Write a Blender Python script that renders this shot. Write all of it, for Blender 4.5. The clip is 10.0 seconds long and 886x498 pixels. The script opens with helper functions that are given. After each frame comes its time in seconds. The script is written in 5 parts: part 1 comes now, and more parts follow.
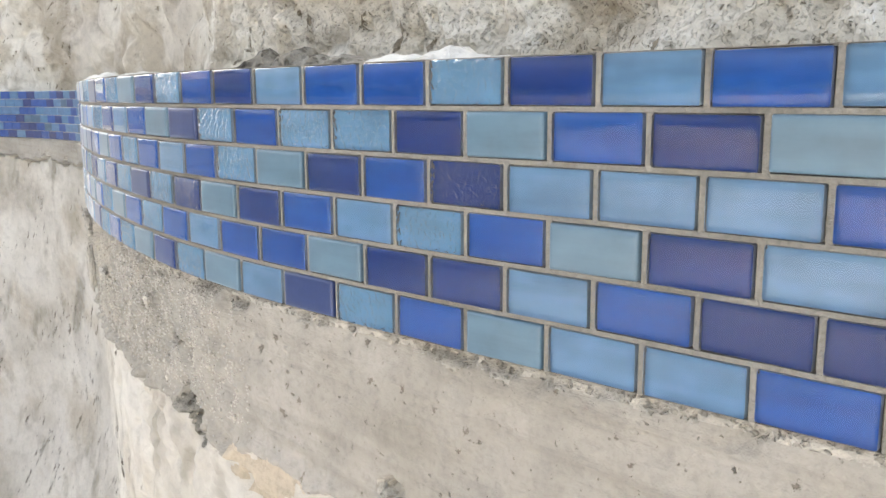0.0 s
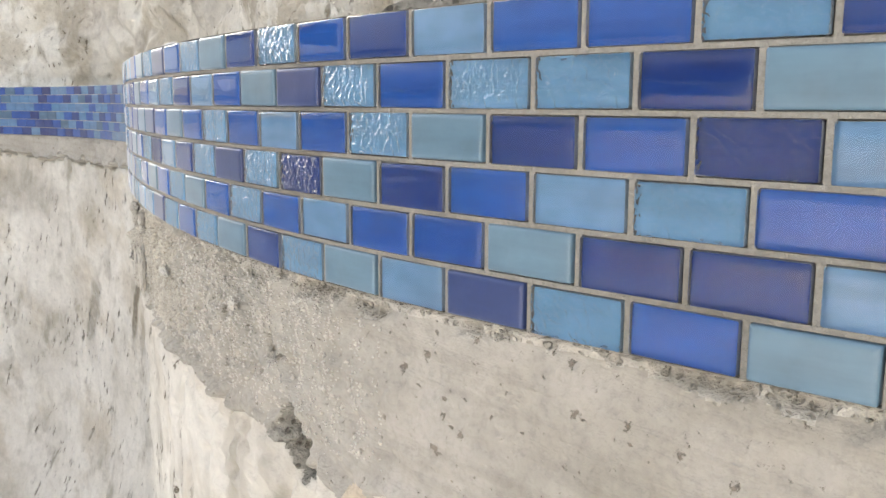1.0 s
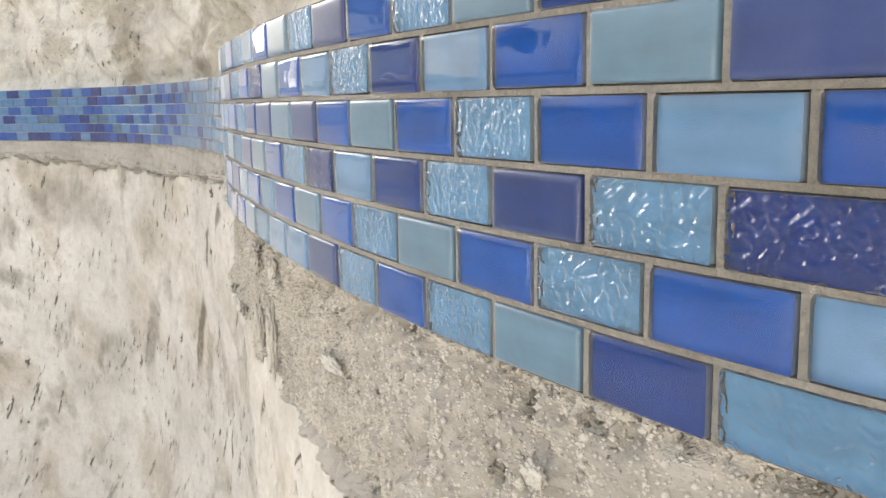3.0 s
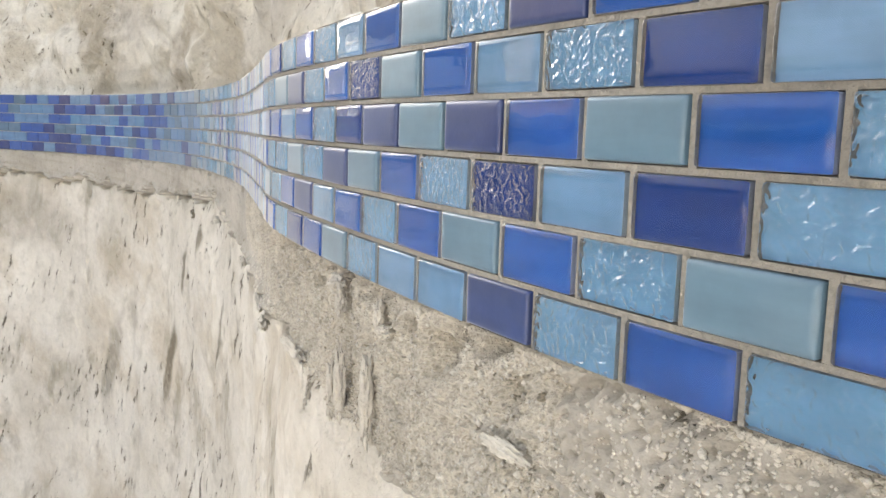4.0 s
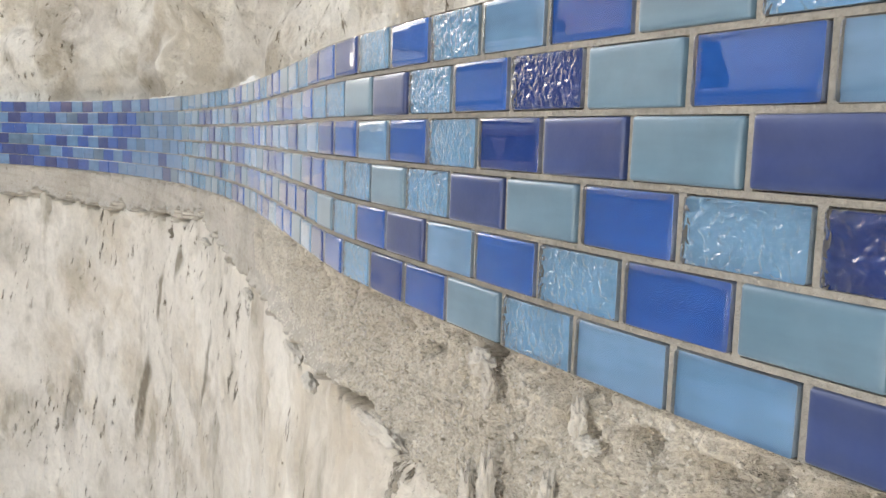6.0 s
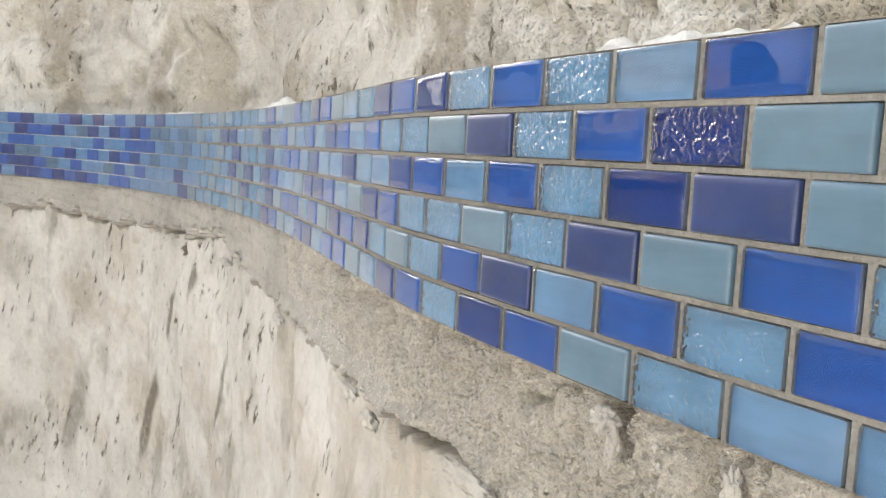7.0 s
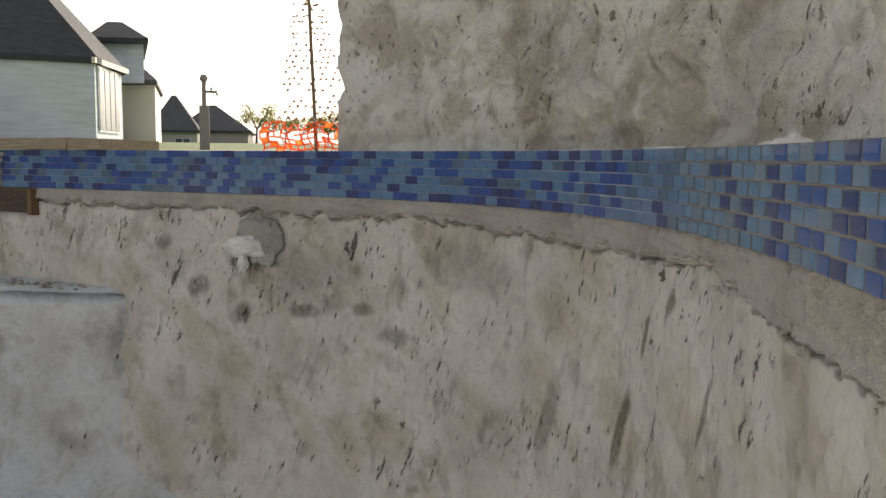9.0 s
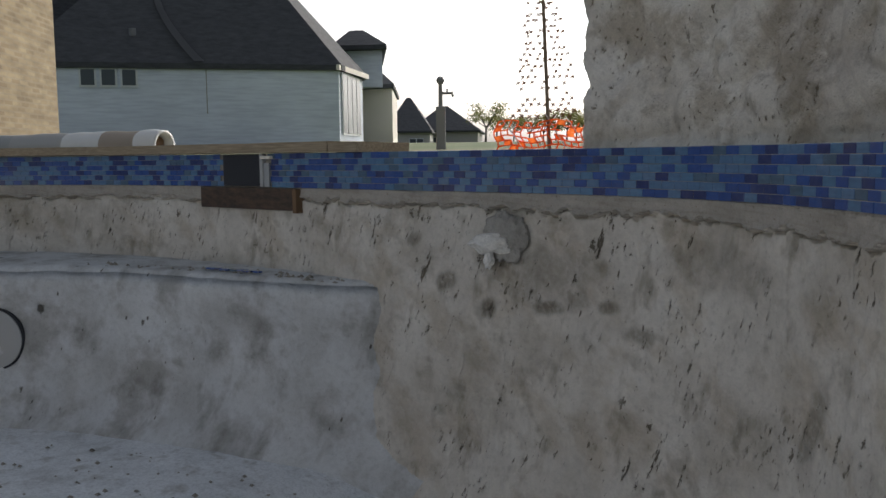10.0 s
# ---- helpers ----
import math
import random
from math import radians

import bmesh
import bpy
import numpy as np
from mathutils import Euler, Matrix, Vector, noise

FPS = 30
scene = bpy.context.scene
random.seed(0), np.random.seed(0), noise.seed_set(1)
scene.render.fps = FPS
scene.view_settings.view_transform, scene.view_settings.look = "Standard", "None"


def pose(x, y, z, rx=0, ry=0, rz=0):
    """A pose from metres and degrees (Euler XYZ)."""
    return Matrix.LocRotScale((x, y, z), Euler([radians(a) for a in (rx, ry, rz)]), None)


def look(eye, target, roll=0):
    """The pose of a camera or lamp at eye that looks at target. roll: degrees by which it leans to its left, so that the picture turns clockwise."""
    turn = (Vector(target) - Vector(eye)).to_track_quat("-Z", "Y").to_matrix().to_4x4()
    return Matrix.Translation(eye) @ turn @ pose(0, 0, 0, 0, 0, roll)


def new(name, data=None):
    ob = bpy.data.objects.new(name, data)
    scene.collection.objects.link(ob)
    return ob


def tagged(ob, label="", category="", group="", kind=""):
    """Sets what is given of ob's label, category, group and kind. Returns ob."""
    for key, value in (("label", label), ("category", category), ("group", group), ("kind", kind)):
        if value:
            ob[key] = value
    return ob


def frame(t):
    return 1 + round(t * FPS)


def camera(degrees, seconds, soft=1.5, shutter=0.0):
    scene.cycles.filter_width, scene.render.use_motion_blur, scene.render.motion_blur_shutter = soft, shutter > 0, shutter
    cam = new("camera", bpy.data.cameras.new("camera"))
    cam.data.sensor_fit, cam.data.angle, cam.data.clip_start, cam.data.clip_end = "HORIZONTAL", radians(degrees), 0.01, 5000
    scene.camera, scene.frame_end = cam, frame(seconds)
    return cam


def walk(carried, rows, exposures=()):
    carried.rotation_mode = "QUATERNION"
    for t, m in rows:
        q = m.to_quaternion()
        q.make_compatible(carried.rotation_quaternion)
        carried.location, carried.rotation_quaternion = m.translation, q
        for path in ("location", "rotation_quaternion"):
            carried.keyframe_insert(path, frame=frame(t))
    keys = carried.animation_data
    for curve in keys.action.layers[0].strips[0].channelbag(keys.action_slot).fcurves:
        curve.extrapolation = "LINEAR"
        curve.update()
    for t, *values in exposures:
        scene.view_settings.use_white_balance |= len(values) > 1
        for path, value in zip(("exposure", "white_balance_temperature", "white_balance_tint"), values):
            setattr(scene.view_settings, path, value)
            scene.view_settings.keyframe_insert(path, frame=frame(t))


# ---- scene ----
cam = camera(53.6, 10.0)
PATH = [
    (0, 0.1631, 0.0526, 1.1340, 3.60, -10.01, -0.36),
    (0.5, 0.0893, 0.1113, 1.1196, 3.50, -9.59, 0.04),
    (1, 0.0519, 0.1654, 1.1054, 3.53, -9.45, 0.17),
    (1.5, 0.0077, 0.2515, 1.1051, 3.92, -9.34, 0.25),
    (1.8, -0.0139, 0.3113, 1.1047, 5.86, -9.90, -0.83),
    (2, -0.0368, 0.3387, 1.1096, 5.33, -9.51, -0.10),
    (2.5, -0.0737, 0.4076, 1.1109, 5.80, -9.95, -0.82),
    (3, -0.1350, 0.4605, 1.1000, 5.90, -9.72, -1.20),
    (3.2, -0.1640, 0.4812, 1.1003, 5.35, -9.29, -0.42),
    (4.3, -0.2831, 0.6016, 1.0814, 1.52, -7.19, 2.08),
    (4.5, -0.2922, 0.6225, 1.0806, 1.32, -7.03, 2.19),
    (5, -0.3173, 0.6585, 1.0830, 0.91, -7.17, 1.75),
    (5.2, -0.3315, 0.6708, 1.0846, 0.83, -7.65, 1.42),
    (6.3, -0.3913, 0.7268, 1.0923, -2.04, -6.62, 2.42),
    (6.5, -0.4057, 0.7303, 1.0944, -2.43, -6.33, 2.82),
    (7, -0.4350, 0.7332, 1.1023, -2.10, -6.13, 2.91),
    (7.5, -0.4628, 0.7168, 1.1155, 1.91, -5.68, 2.14),
    (8, -0.4927, 0.6870, 1.1214, 9.11, -5.52, 1.35),
    (8.5, -0.5239, 0.6557, 1.1200, 16.52, -5.60, 0.97),
    (9, -0.5508, 0.6257, 1.1276, 24.05, -5.84, 0.47),
    (9.5, -0.5706, 0.6095, 1.1330, 31.15, -6.03, -0.34),
    (10, -0.6028, 0.5884, 1.1305, 38.83, -6.02, -0.62),
]
walk(cam, [(t, pose(x, y, z, 90 + pitch, 0, yaw) @ pose(0, 0, 0, 0, 0, roll)) for t, x, y, z, yaw, pitch, roll in PATH],
     exposures=[(0, 2.25, 6500, 10), (2.0, 2.27, 6750, 10), (3.0, 2.32, 6850, 10), (5.0, 2.27, 6800, 10), (7.0, 2.26, 6750, 10), (8.0, 2.22, 6750, 10), (8.5, 1.58, 6800, 10), (9.0, 0.78, 6850, 10), (9.5, 0.27, 6550, 10), (10.0, 0.0, 6100, 10)])

# ---- light ----
SUN_TO = Vector((-0.16, 0.92, 0.36)).normalized()
world = bpy.data.worlds.new("world")
scene.world = world
world.use_nodes = True
wn = world.node_tree
sky = wn.nodes.new("ShaderNodeTexSky")
sky.sky_type = "NISHITA"
sky.sun_disc = False
sky.sun_elevation = math.asin(SUN_TO.z)
sky.sun_rotation = math.atan2(SUN_TO.x, SUN_TO.y)
sky.air_density, sky.dust_density, sky.ozone_density = 1.0, 5.0, 0.6
# thin high haze: most of the sky's colour is washed out
haze, veil = wn.nodes.new("ShaderNodeRGBToBW"), wn.nodes.new("ShaderNodeMix")
veil.data_type = "RGBA"
veil.inputs[0].default_value = 0.72
wn.links.new(sky.outputs[0], haze.inputs[0])
wn.links.new(sky.outputs[0], veil.inputs[6])
wn.links.new(haze.outputs[0], veil.inputs[7])
wn.links.new(veil.outputs[2], wn.nodes["Background"].inputs[0])
wn.nodes["Background"].inputs[1].default_value = 0.15
sun = new("sun", bpy.data.lights.new("sun", "SUN"))
sun.data.energy, sun.data.angle, sun.data.color = 1.3, radians(3.0), (1.0, 0.86, 0.68)
sun.matrix_world = look(SUN_TO * 50, (0, 0, 0))


# ---- materials ----
def material(name, base, rough=0.7, metal=0.0, **kw):
    m = bpy.data.materials.new(name)
    m.use_nodes = True
    b = m.node_tree.nodes["Principled BSDF"]
    b.inputs["Base Color"].default_value = (*base, 1)
    b.inputs["Roughness"].default_value = rough
    b.inputs["Metallic"].default_value = metal
    for key, value in kw.items():
        b.inputs[key.replace("_", " ")].default_value = value
    return m


def nodes_of(m):
    return m.node_tree.nodes, m.node_tree.links, m.node_tree.nodes["Principled BSDF"]


def coords(m, scale=(1, 1, 1)):
    n, l, _ = nodes_of(m)
    geo, mp = n.new("ShaderNodeNewGeometry"), n.new("ShaderNodeMapping")
    mp.inputs["Scale"].default_value = scale
    l.new(geo.outputs["Position"], mp.inputs["Vector"])
    return mp.outputs["Vector"]


def noise_node(m, vec, scale, detail=4.0, rough=0.55):
    n, l, _ = nodes_of(m)
    t = n.new("ShaderNodeTexNoise")
    t.inputs["Scale"].default_value, t.inputs["Detail"].default_value, t.inputs["Roughness"].default_value = scale, detail, rough
    l.new(vec, t.inputs["Vector"])
    return t.outputs["Fac"]


def ramp(m, fac, stops):
    n, l, _ = nodes_of(m)
    r = n.new("ShaderNodeValToRGB")
    while len(r.color_ramp.elements) < len(stops):
        r.color_ramp.elements.new(0.5)
    for e, (p, c) in zip(r.color_ramp.elements, stops):
        e.position, e.color = p, (*c, 1) if len(c) == 3 else c
    l.new(fac, r.inputs[0])
    return r.outputs[0]


def mix(m, kind, fac, a, b):
    n, l, _ = nodes_of(m)
    x = n.new("ShaderNodeMix")
    x.data_type, x.blend_type = "RGBA", kind
    for sock, v in ((x.inputs[0], fac), (x.inputs[6], a), (x.inputs[7], b)):
        if isinstance(v, (float, int)):
            sock.default_value = v
        elif isinstance(v, tuple):
            sock.default_value = (*v, 1)
        else:
            l.new(v, sock)
    return x.outputs[2]


def bump(m, height, strength, distance, into=None):
    n, l, b = nodes_of(m)
    k = n.new("ShaderNodeBump")
    k.inputs["Strength"].default_value, k.inputs["Distance"].default_value = strength, distance
    l.new(height, k.inputs["Height"])
    if into is not None:
        l.new(into, k.inputs["Normal"])
    l.new(k.outputs["Normal"], b.inputs["Normal"])
    return k.outputs["Normal"]


def grey(v):
    return (v, v, v)


def math_node(m, kind, a, b):
    n, l, _ = nodes_of(m)
    k = n.new("ShaderNodeMath")
    k.operation = kind
    for sock, v in zip(k.inputs, (a, b)):
        if isinstance(v, (float, int)):
            sock.default_value = v
        else:
            l.new(v, sock)
    return k.outputs[0]


def along(m, su, sz, lean=0.0):
    """Coordinates along a wall and up it, in metres, leant and then stretched."""
    n, l, _ = nodes_of(m)
    uv, turn, size = n.new("ShaderNodeUVMap"), n.new("ShaderNodeMapping"), n.new("ShaderNodeMapping")
    turn.inputs["Rotation"].default_value = (0, 0, radians(-lean))
    size.inputs["Scale"].default_value = (su, sz, 1)
    l.new(uv.outputs[0], turn.inputs["Vector"])
    l.new(turn.outputs[0], size.inputs["Vector"])
    return size.outputs[0]


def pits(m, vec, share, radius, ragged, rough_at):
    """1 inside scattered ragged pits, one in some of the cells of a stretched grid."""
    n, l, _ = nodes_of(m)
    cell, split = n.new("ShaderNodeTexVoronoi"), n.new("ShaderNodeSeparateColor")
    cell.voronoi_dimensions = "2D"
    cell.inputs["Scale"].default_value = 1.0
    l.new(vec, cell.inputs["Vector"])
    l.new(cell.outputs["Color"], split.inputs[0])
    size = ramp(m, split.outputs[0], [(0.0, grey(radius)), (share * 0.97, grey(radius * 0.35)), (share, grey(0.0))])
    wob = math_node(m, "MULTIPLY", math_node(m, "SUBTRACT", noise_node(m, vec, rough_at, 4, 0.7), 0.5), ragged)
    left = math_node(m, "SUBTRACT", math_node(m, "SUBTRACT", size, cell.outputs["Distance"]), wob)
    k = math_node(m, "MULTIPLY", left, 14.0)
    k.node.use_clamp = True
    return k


def cracks(m, vec, width, gate):
    """1 along thin wandering cracks, broken off here and there."""
    n, l, _ = nodes_of(m)
    warp = n.new("ShaderNodeTexNoise")
    warp.inputs["Scale"].default_value, warp.inputs["Detail"].default_value = 2.5, 6.0
    l.new(vec, warp.inputs["Vector"])
    bent = mix(m, "ADD", 0.75, vec, warp.outputs["Color"])
    edge = n.new("ShaderNodeTexVoronoi")
    edge.voronoi_dimensions, edge.feature = "2D", "DISTANCE_TO_EDGE"
    edge.inputs["Scale"].default_value = 1.0
    l.new(bent, edge.inputs["Vector"])
    line = ramp(m, edge.outputs["Distance"], [(width * 0.4, grey(1.0)), (width, grey(0.0))])
    return mix(m, "MULTIPLY", 1.0, line, ramp(m, noise_node(m, vec, 0.9, 2), [(gate, grey(0.0)), (gate + 0.06, grey(1.0))]))


def concrete(name, light, mid, dark, grit=120.0, grain=0.4, pore=0.0, relief=0.004, cloud=0.8, lump=0.0):
    """Cement: cloudy tone, soft smudges, sandy grain with open pores; shade in troughs and pores is put into the
    colour.
    """
    m = material(name, mid, 0.9)
    n, l, b = nodes_of(m)
    v = coords(m)
    c = ramp(m, noise_node(m, v, 3.2, 5, 0.6), [(0.32, dark), (0.48, mid), (0.66, light)])
    soft = ramp(m, noise_node(m, v, 9.0, 4, 0.55), [(0.30, (0.62, 0.60, 0.56)), (0.43, grey(1.0))])
    c = mix(m, "MULTIPLY", cloud, c, soft)
    small = ramp(m, noise_node(m, v, 38.0, 4, 0.6), [(0.30, grey(0.80)), (0.50, grey(1.0)), (0.7, grey(1.06))])
    c = mix(m, "MULTIPLY", min(0.9, 0.35 + grain), c, small)
    sand = noise_node(m, v, grit, 3, 0.65)
    c = mix(m, "MULTIPLY", 1.0, c, ramp(m, sand, [(0.34, grey(1 - 0.35 * grain)), (0.5, grey(1.0)), (0.66, grey(1 + 0.12 * grain))]))
    hole = None
    if pore:
        cell = n.new("ShaderNodeTexVoronoi")
        cell.inputs["Scale"].default_value = grit * 1.15
        l.new(mix(m, "ADD", 0.004, v, ramp(m, noise_node(m, v, grit, 2), [(0.3, grey(0.0)), (0.7, grey(1.0))])), cell.inputs["Vector"])
        hole = ramp(m, cell.outputs["Distance"], [(0.22, grey(0.0)), (0.42, grey(1.0))])
        c = mix(m, "MULTIPLY", pore, c, ramp(m, hole, [(0.0, (0.30, 0.265, 0.215)), (1.0, grey(1.0))]))
    l.new(c, b.inputs["Base Color"])
    first = bump(m, noise_node(m, v, 30.0, 5, 0.6), 0.5 + lump, 0.012)
    second = bump(m, sand, 0.35 + grain * 0.6, relief, first)
    if hole:
        bump(m, hole, 0.8, 0.0025, second)
    return m


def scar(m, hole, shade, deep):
    """Cuts pits or cracks into a cement material, or stains it: darker inside and sunk. In pits and cracks the dark is
    shade put into the colour.
    """
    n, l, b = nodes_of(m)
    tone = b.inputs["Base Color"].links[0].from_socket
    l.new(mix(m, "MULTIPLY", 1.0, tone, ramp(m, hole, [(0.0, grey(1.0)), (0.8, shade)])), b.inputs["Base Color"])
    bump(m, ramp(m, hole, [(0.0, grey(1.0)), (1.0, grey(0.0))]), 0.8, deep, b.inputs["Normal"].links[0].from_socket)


gunite = concrete("gunite", (0.69, 0.655, 0.59), (0.61, 0.573, 0.51), (0.48, 0.445, 0.38), 130.0, 0.15, 0.0, 0.003, 0.7)
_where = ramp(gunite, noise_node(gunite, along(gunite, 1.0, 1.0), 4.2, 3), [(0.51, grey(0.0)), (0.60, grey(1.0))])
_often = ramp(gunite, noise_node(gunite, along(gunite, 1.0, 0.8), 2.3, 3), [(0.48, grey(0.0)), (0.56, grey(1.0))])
# gashes leaning up the wall, their inner shade put into the colour
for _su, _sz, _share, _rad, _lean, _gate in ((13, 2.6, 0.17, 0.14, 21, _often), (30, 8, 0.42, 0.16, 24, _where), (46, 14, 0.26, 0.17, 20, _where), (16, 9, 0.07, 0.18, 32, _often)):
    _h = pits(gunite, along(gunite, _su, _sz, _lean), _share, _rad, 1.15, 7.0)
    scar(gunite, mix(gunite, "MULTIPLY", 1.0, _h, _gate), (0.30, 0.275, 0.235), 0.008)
_smudge = ramp(gunite, noise_node(gunite, along(gunite, 8.5, 3.6, 14), 1.0, 4, 0.6), [(0.57, grey(0.0)), (0.72, grey(1.0))])
scar(gunite, _smudge, (0.66, 0.64, 0.60), 0.001)
_blotch = ramp(gunite, noise_node(gunite, along(gunite, 3.4, 4.6, 30), 1.0, 5, 0.62), [(0.50, grey(0.0)), (0.66, grey(1.0))])
scar(gunite, _blotch, (0.83, 0.795, 0.74), 0.0015)
_dark_mark = gunite.node_tree.nodes.new("ShaderNodeAttribute")
_dark_mark.attribute_name = "dark_mark"
scar(gunite, math_node(gunite, "MULTIPLY", _dark_mark.outputs["Fac"], ramp(gunite, noise_node(gunite, along(gunite, 1, 0.7), 60.0, 4), [(0.3, grey(0.6)), (0.55, grey(1.0))])), (0.40, 0.375, 0.335), 0.002)
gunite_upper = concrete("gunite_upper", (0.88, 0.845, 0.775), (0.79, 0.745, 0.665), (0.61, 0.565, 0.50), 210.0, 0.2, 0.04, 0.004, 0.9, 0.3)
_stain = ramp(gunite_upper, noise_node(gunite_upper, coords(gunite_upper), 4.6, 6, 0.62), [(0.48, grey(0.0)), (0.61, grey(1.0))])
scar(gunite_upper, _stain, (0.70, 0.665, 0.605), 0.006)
_swipe = ramp(gunite_upper, noise_node(gunite_upper, along(gunite_upper, 9, 4.5, 38), 1.0, 4, 0.55), [(0.56, grey(0.0)), (0.70, grey(1.0))])
scar(gunite_upper, _swipe, (0.86, 0.83, 0.785), 0.003)
for _su, _sz, _share, _rad, _lean in ((26, 10, 0.28, 0.16, 12), (48, 24, 0.28, 0.18, 12), (14, 16, 0.08, 0.14, 40)):
    _on = ramp(gunite_upper, noise_node(gunite_upper, along(gunite_upper, 1, 1), 5.0, 2), [(0.42, grey(0.0)), (0.54, grey(1.0))])
    scar(gunite_upper, mix(gunite_upper, "MULTIPLY", 1.0, pits(gunite_upper, along(gunite_upper, _su, _sz, _lean), _share, _rad, 0.95, 7.0), _on), (0.40, 0.36, 0.30), 0.008)
render_coat = concrete("render_coat", (0.465, 0.432, 0.38), (0.412, 0.38, 0.33), (0.34, 0.31, 0.262), 190.0, 0.3, 0.0, 0.002, 0.35)
scar(render_coat, cracks(render_coat, along(render_coat, 9, 12), 0.005, 0.63), (0.48, 0.36, 0.30), 0.002)
for _su, _sz, _share in ((80, 60, 0.10), (34, 52, 0.03)):
    scar(render_coat, pits(render_coat, along(render_coat, _su, _sz, 24), _share, 0.16, 0.9, 6.0), (0.66, 0.62, 0.56), 0.005)
_drag = ramp(render_coat, noise_node(render_coat, along(render_coat, 5, 60, 4), 1.0, 4), [(0.5, grey(0.0)), (0.75, grey(1.0))])
scar(render_coat, _drag, (0.84, 0.83, 0.81), 0.0015)
sand_render = concrete("sand_render", (0.605, 0.557, 0.475), (0.555, 0.507, 0.426), (0.50, 0.452, 0.375), 400.0, 0.75, 0.0, 0.0042, 0.3)
_drag = ramp(sand_render, noise_node(sand_render, along(sand_render, 7, 75, 5), 1.0, 4, 0.6), [(0.50, grey(0.0)), (0.70, grey(1.0))])
scar(sand_render, _drag, (0.95, 0.94, 0.93), 0.0025)
_patch = ramp(sand_render, noise_node(sand_render, along(sand_render, 1.0, 1.0), 7.0, 3), [(0.46, grey(0.0)), (0.58, grey(1.0))])
for _su, _sz, _share, _rad in ((120, 110, 0.14, 0.15), (60, 75, 0.06, 0.14)):
    scar(sand_render, mix(sand_render, "MULTIPLY", 1.0, pits(sand_render, along(sand_render, _su, _sz, 15), _share, _rad, 1.0, 6.0), _patch), (0.66, 0.62, 0.56), 0.004)
dab_mortar = concrete("dab_mortar", (0.66, 0.62, 0.55), (0.60, 0.56, 0.49), (0.50, 0.46, 0.40), 300.0, 0.3, 0.0, 0.003, 0.3)
floor_plaster = concrete("floor_plaster", (0.83, 0.85, 0.87), (0.75, 0.77, 0.785), (0.57, 0.58, 0.58), 95.0, 0.4)
grout = concrete("grout", (0.36, 0.335, 0.295), (0.29, 0.268, 0.232), (0.21, 0.19, 0.16), 420.0, 0.5, 0.0, 0.0015, 0.6)
bench_plaster = concrete("bench_plaster", (0.66, 0.675, 0.68), (0.595, 0.605, 0.605), (0.49, 0.495, 0.485), 110.0, 0.2, 0.0, 0.004, 0.5)
scar(bench_plaster, ramp(bench_plaster, noise_node(bench_plaster, along(bench_plaster, 3.2, 3.6, 25), 1.0, 5, 0.6), [(0.50, grey(0.0)), (0.66, grey(1.0))]), (0.66, 0.64, 0.61), 0.002)
scar(bench_plaster, ramp(bench_plaster, noise_node(bench_plaster, along(bench_plaster, 5, 3, 20), 1.0, 4, 0.6), [(0.55, grey(0.0)), (0.72, grey(1.0))]), (0.62, 0.60, 0.57), 0.001)
for _su, _sz, _share in ((9, 5, 0.07), (26, 12, 0.04)):
    scar(bench_plaster, pits(bench_plaster, along(bench_plaster, _su, _sz, 15), _share, 0.16, 0.34, 4.0), (0.26, 0.24, 0.21), 0.006)
white_plaster = concrete("white_plaster", (0.86, 0.84, 0.80), (0.80, 0.78, 0.73), (0.68, 0.66, 0.61), 120.0, 0.4)
grey_mortar = concrete("grey_mortar", (0.44, 0.41, 0.36), (0.35, 0.325, 0.28), (0.23, 0.21, 0.175), 150.0, 0.9, 0.6, 0.006)
hollow_render = concrete("hollow_render", (0.58, 0.54, 0.47), (0.51, 0.475, 0.41), (0.41, 0.375, 0.32), 150.0, 0.6, 0.3, 0.006)
pipe_mortar = concrete("pipe_mortar", (0.44, 0.42, 0.385), (0.37, 0.35, 0.315), (0.28, 0.265, 0.235), 130.0, 0.4)
tan_stain = concrete("tan_stain", (0.60, 0.52, 0.41), (0.53, 0.45, 0.34), (0.45, 0.38, 0.28), 170.0, 0.4)


ROW, PITCH = 0.0254, 0.0512    # height and length of a tile with its joint


def tile_tone(m, deep, pale):
    """The colour of one tile: its own tint between deep and pale, with faint drawn streaks."""
    n, l, _ = nodes_of(m)
    info, geo = n.new("ShaderNodeObjectInfo"), n.new("ShaderNodeNewGeometry")
    own = math_node(m, "FRACT", math_node(m, "ADD", info.outputs["Random"], geo.outputs["Random Per Island"]), 0.0)
    c = ramp(m, own, [(0.0, deep), (1.0, pale)])
    c = mix(m, "MULTIPLY", 1.0, c, ramp(m, noise_node(m, coords(m, (14, 14, 90)), 1.0, 3), [(0.3, grey(0.86)), (0.7, grey(1.12))]))
    return mix(m, "MULTIPLY", 0.6, c, ramp(m, noise_node(m, coords(m), 55.0, 3), [(0.35, grey(0.85)), (0.6, grey(1.05))]))


def tile_colour(name, deep, pale):
    """The coloured back of a clear glass tile."""
    m = material(name, deep, 0.6, 0.0, Specular_IOR_Level=0.1)
    n, l, b = nodes_of(m)
    l.new(tile_tone(m, deep, pale), b.inputs["Base Color"])
    return m


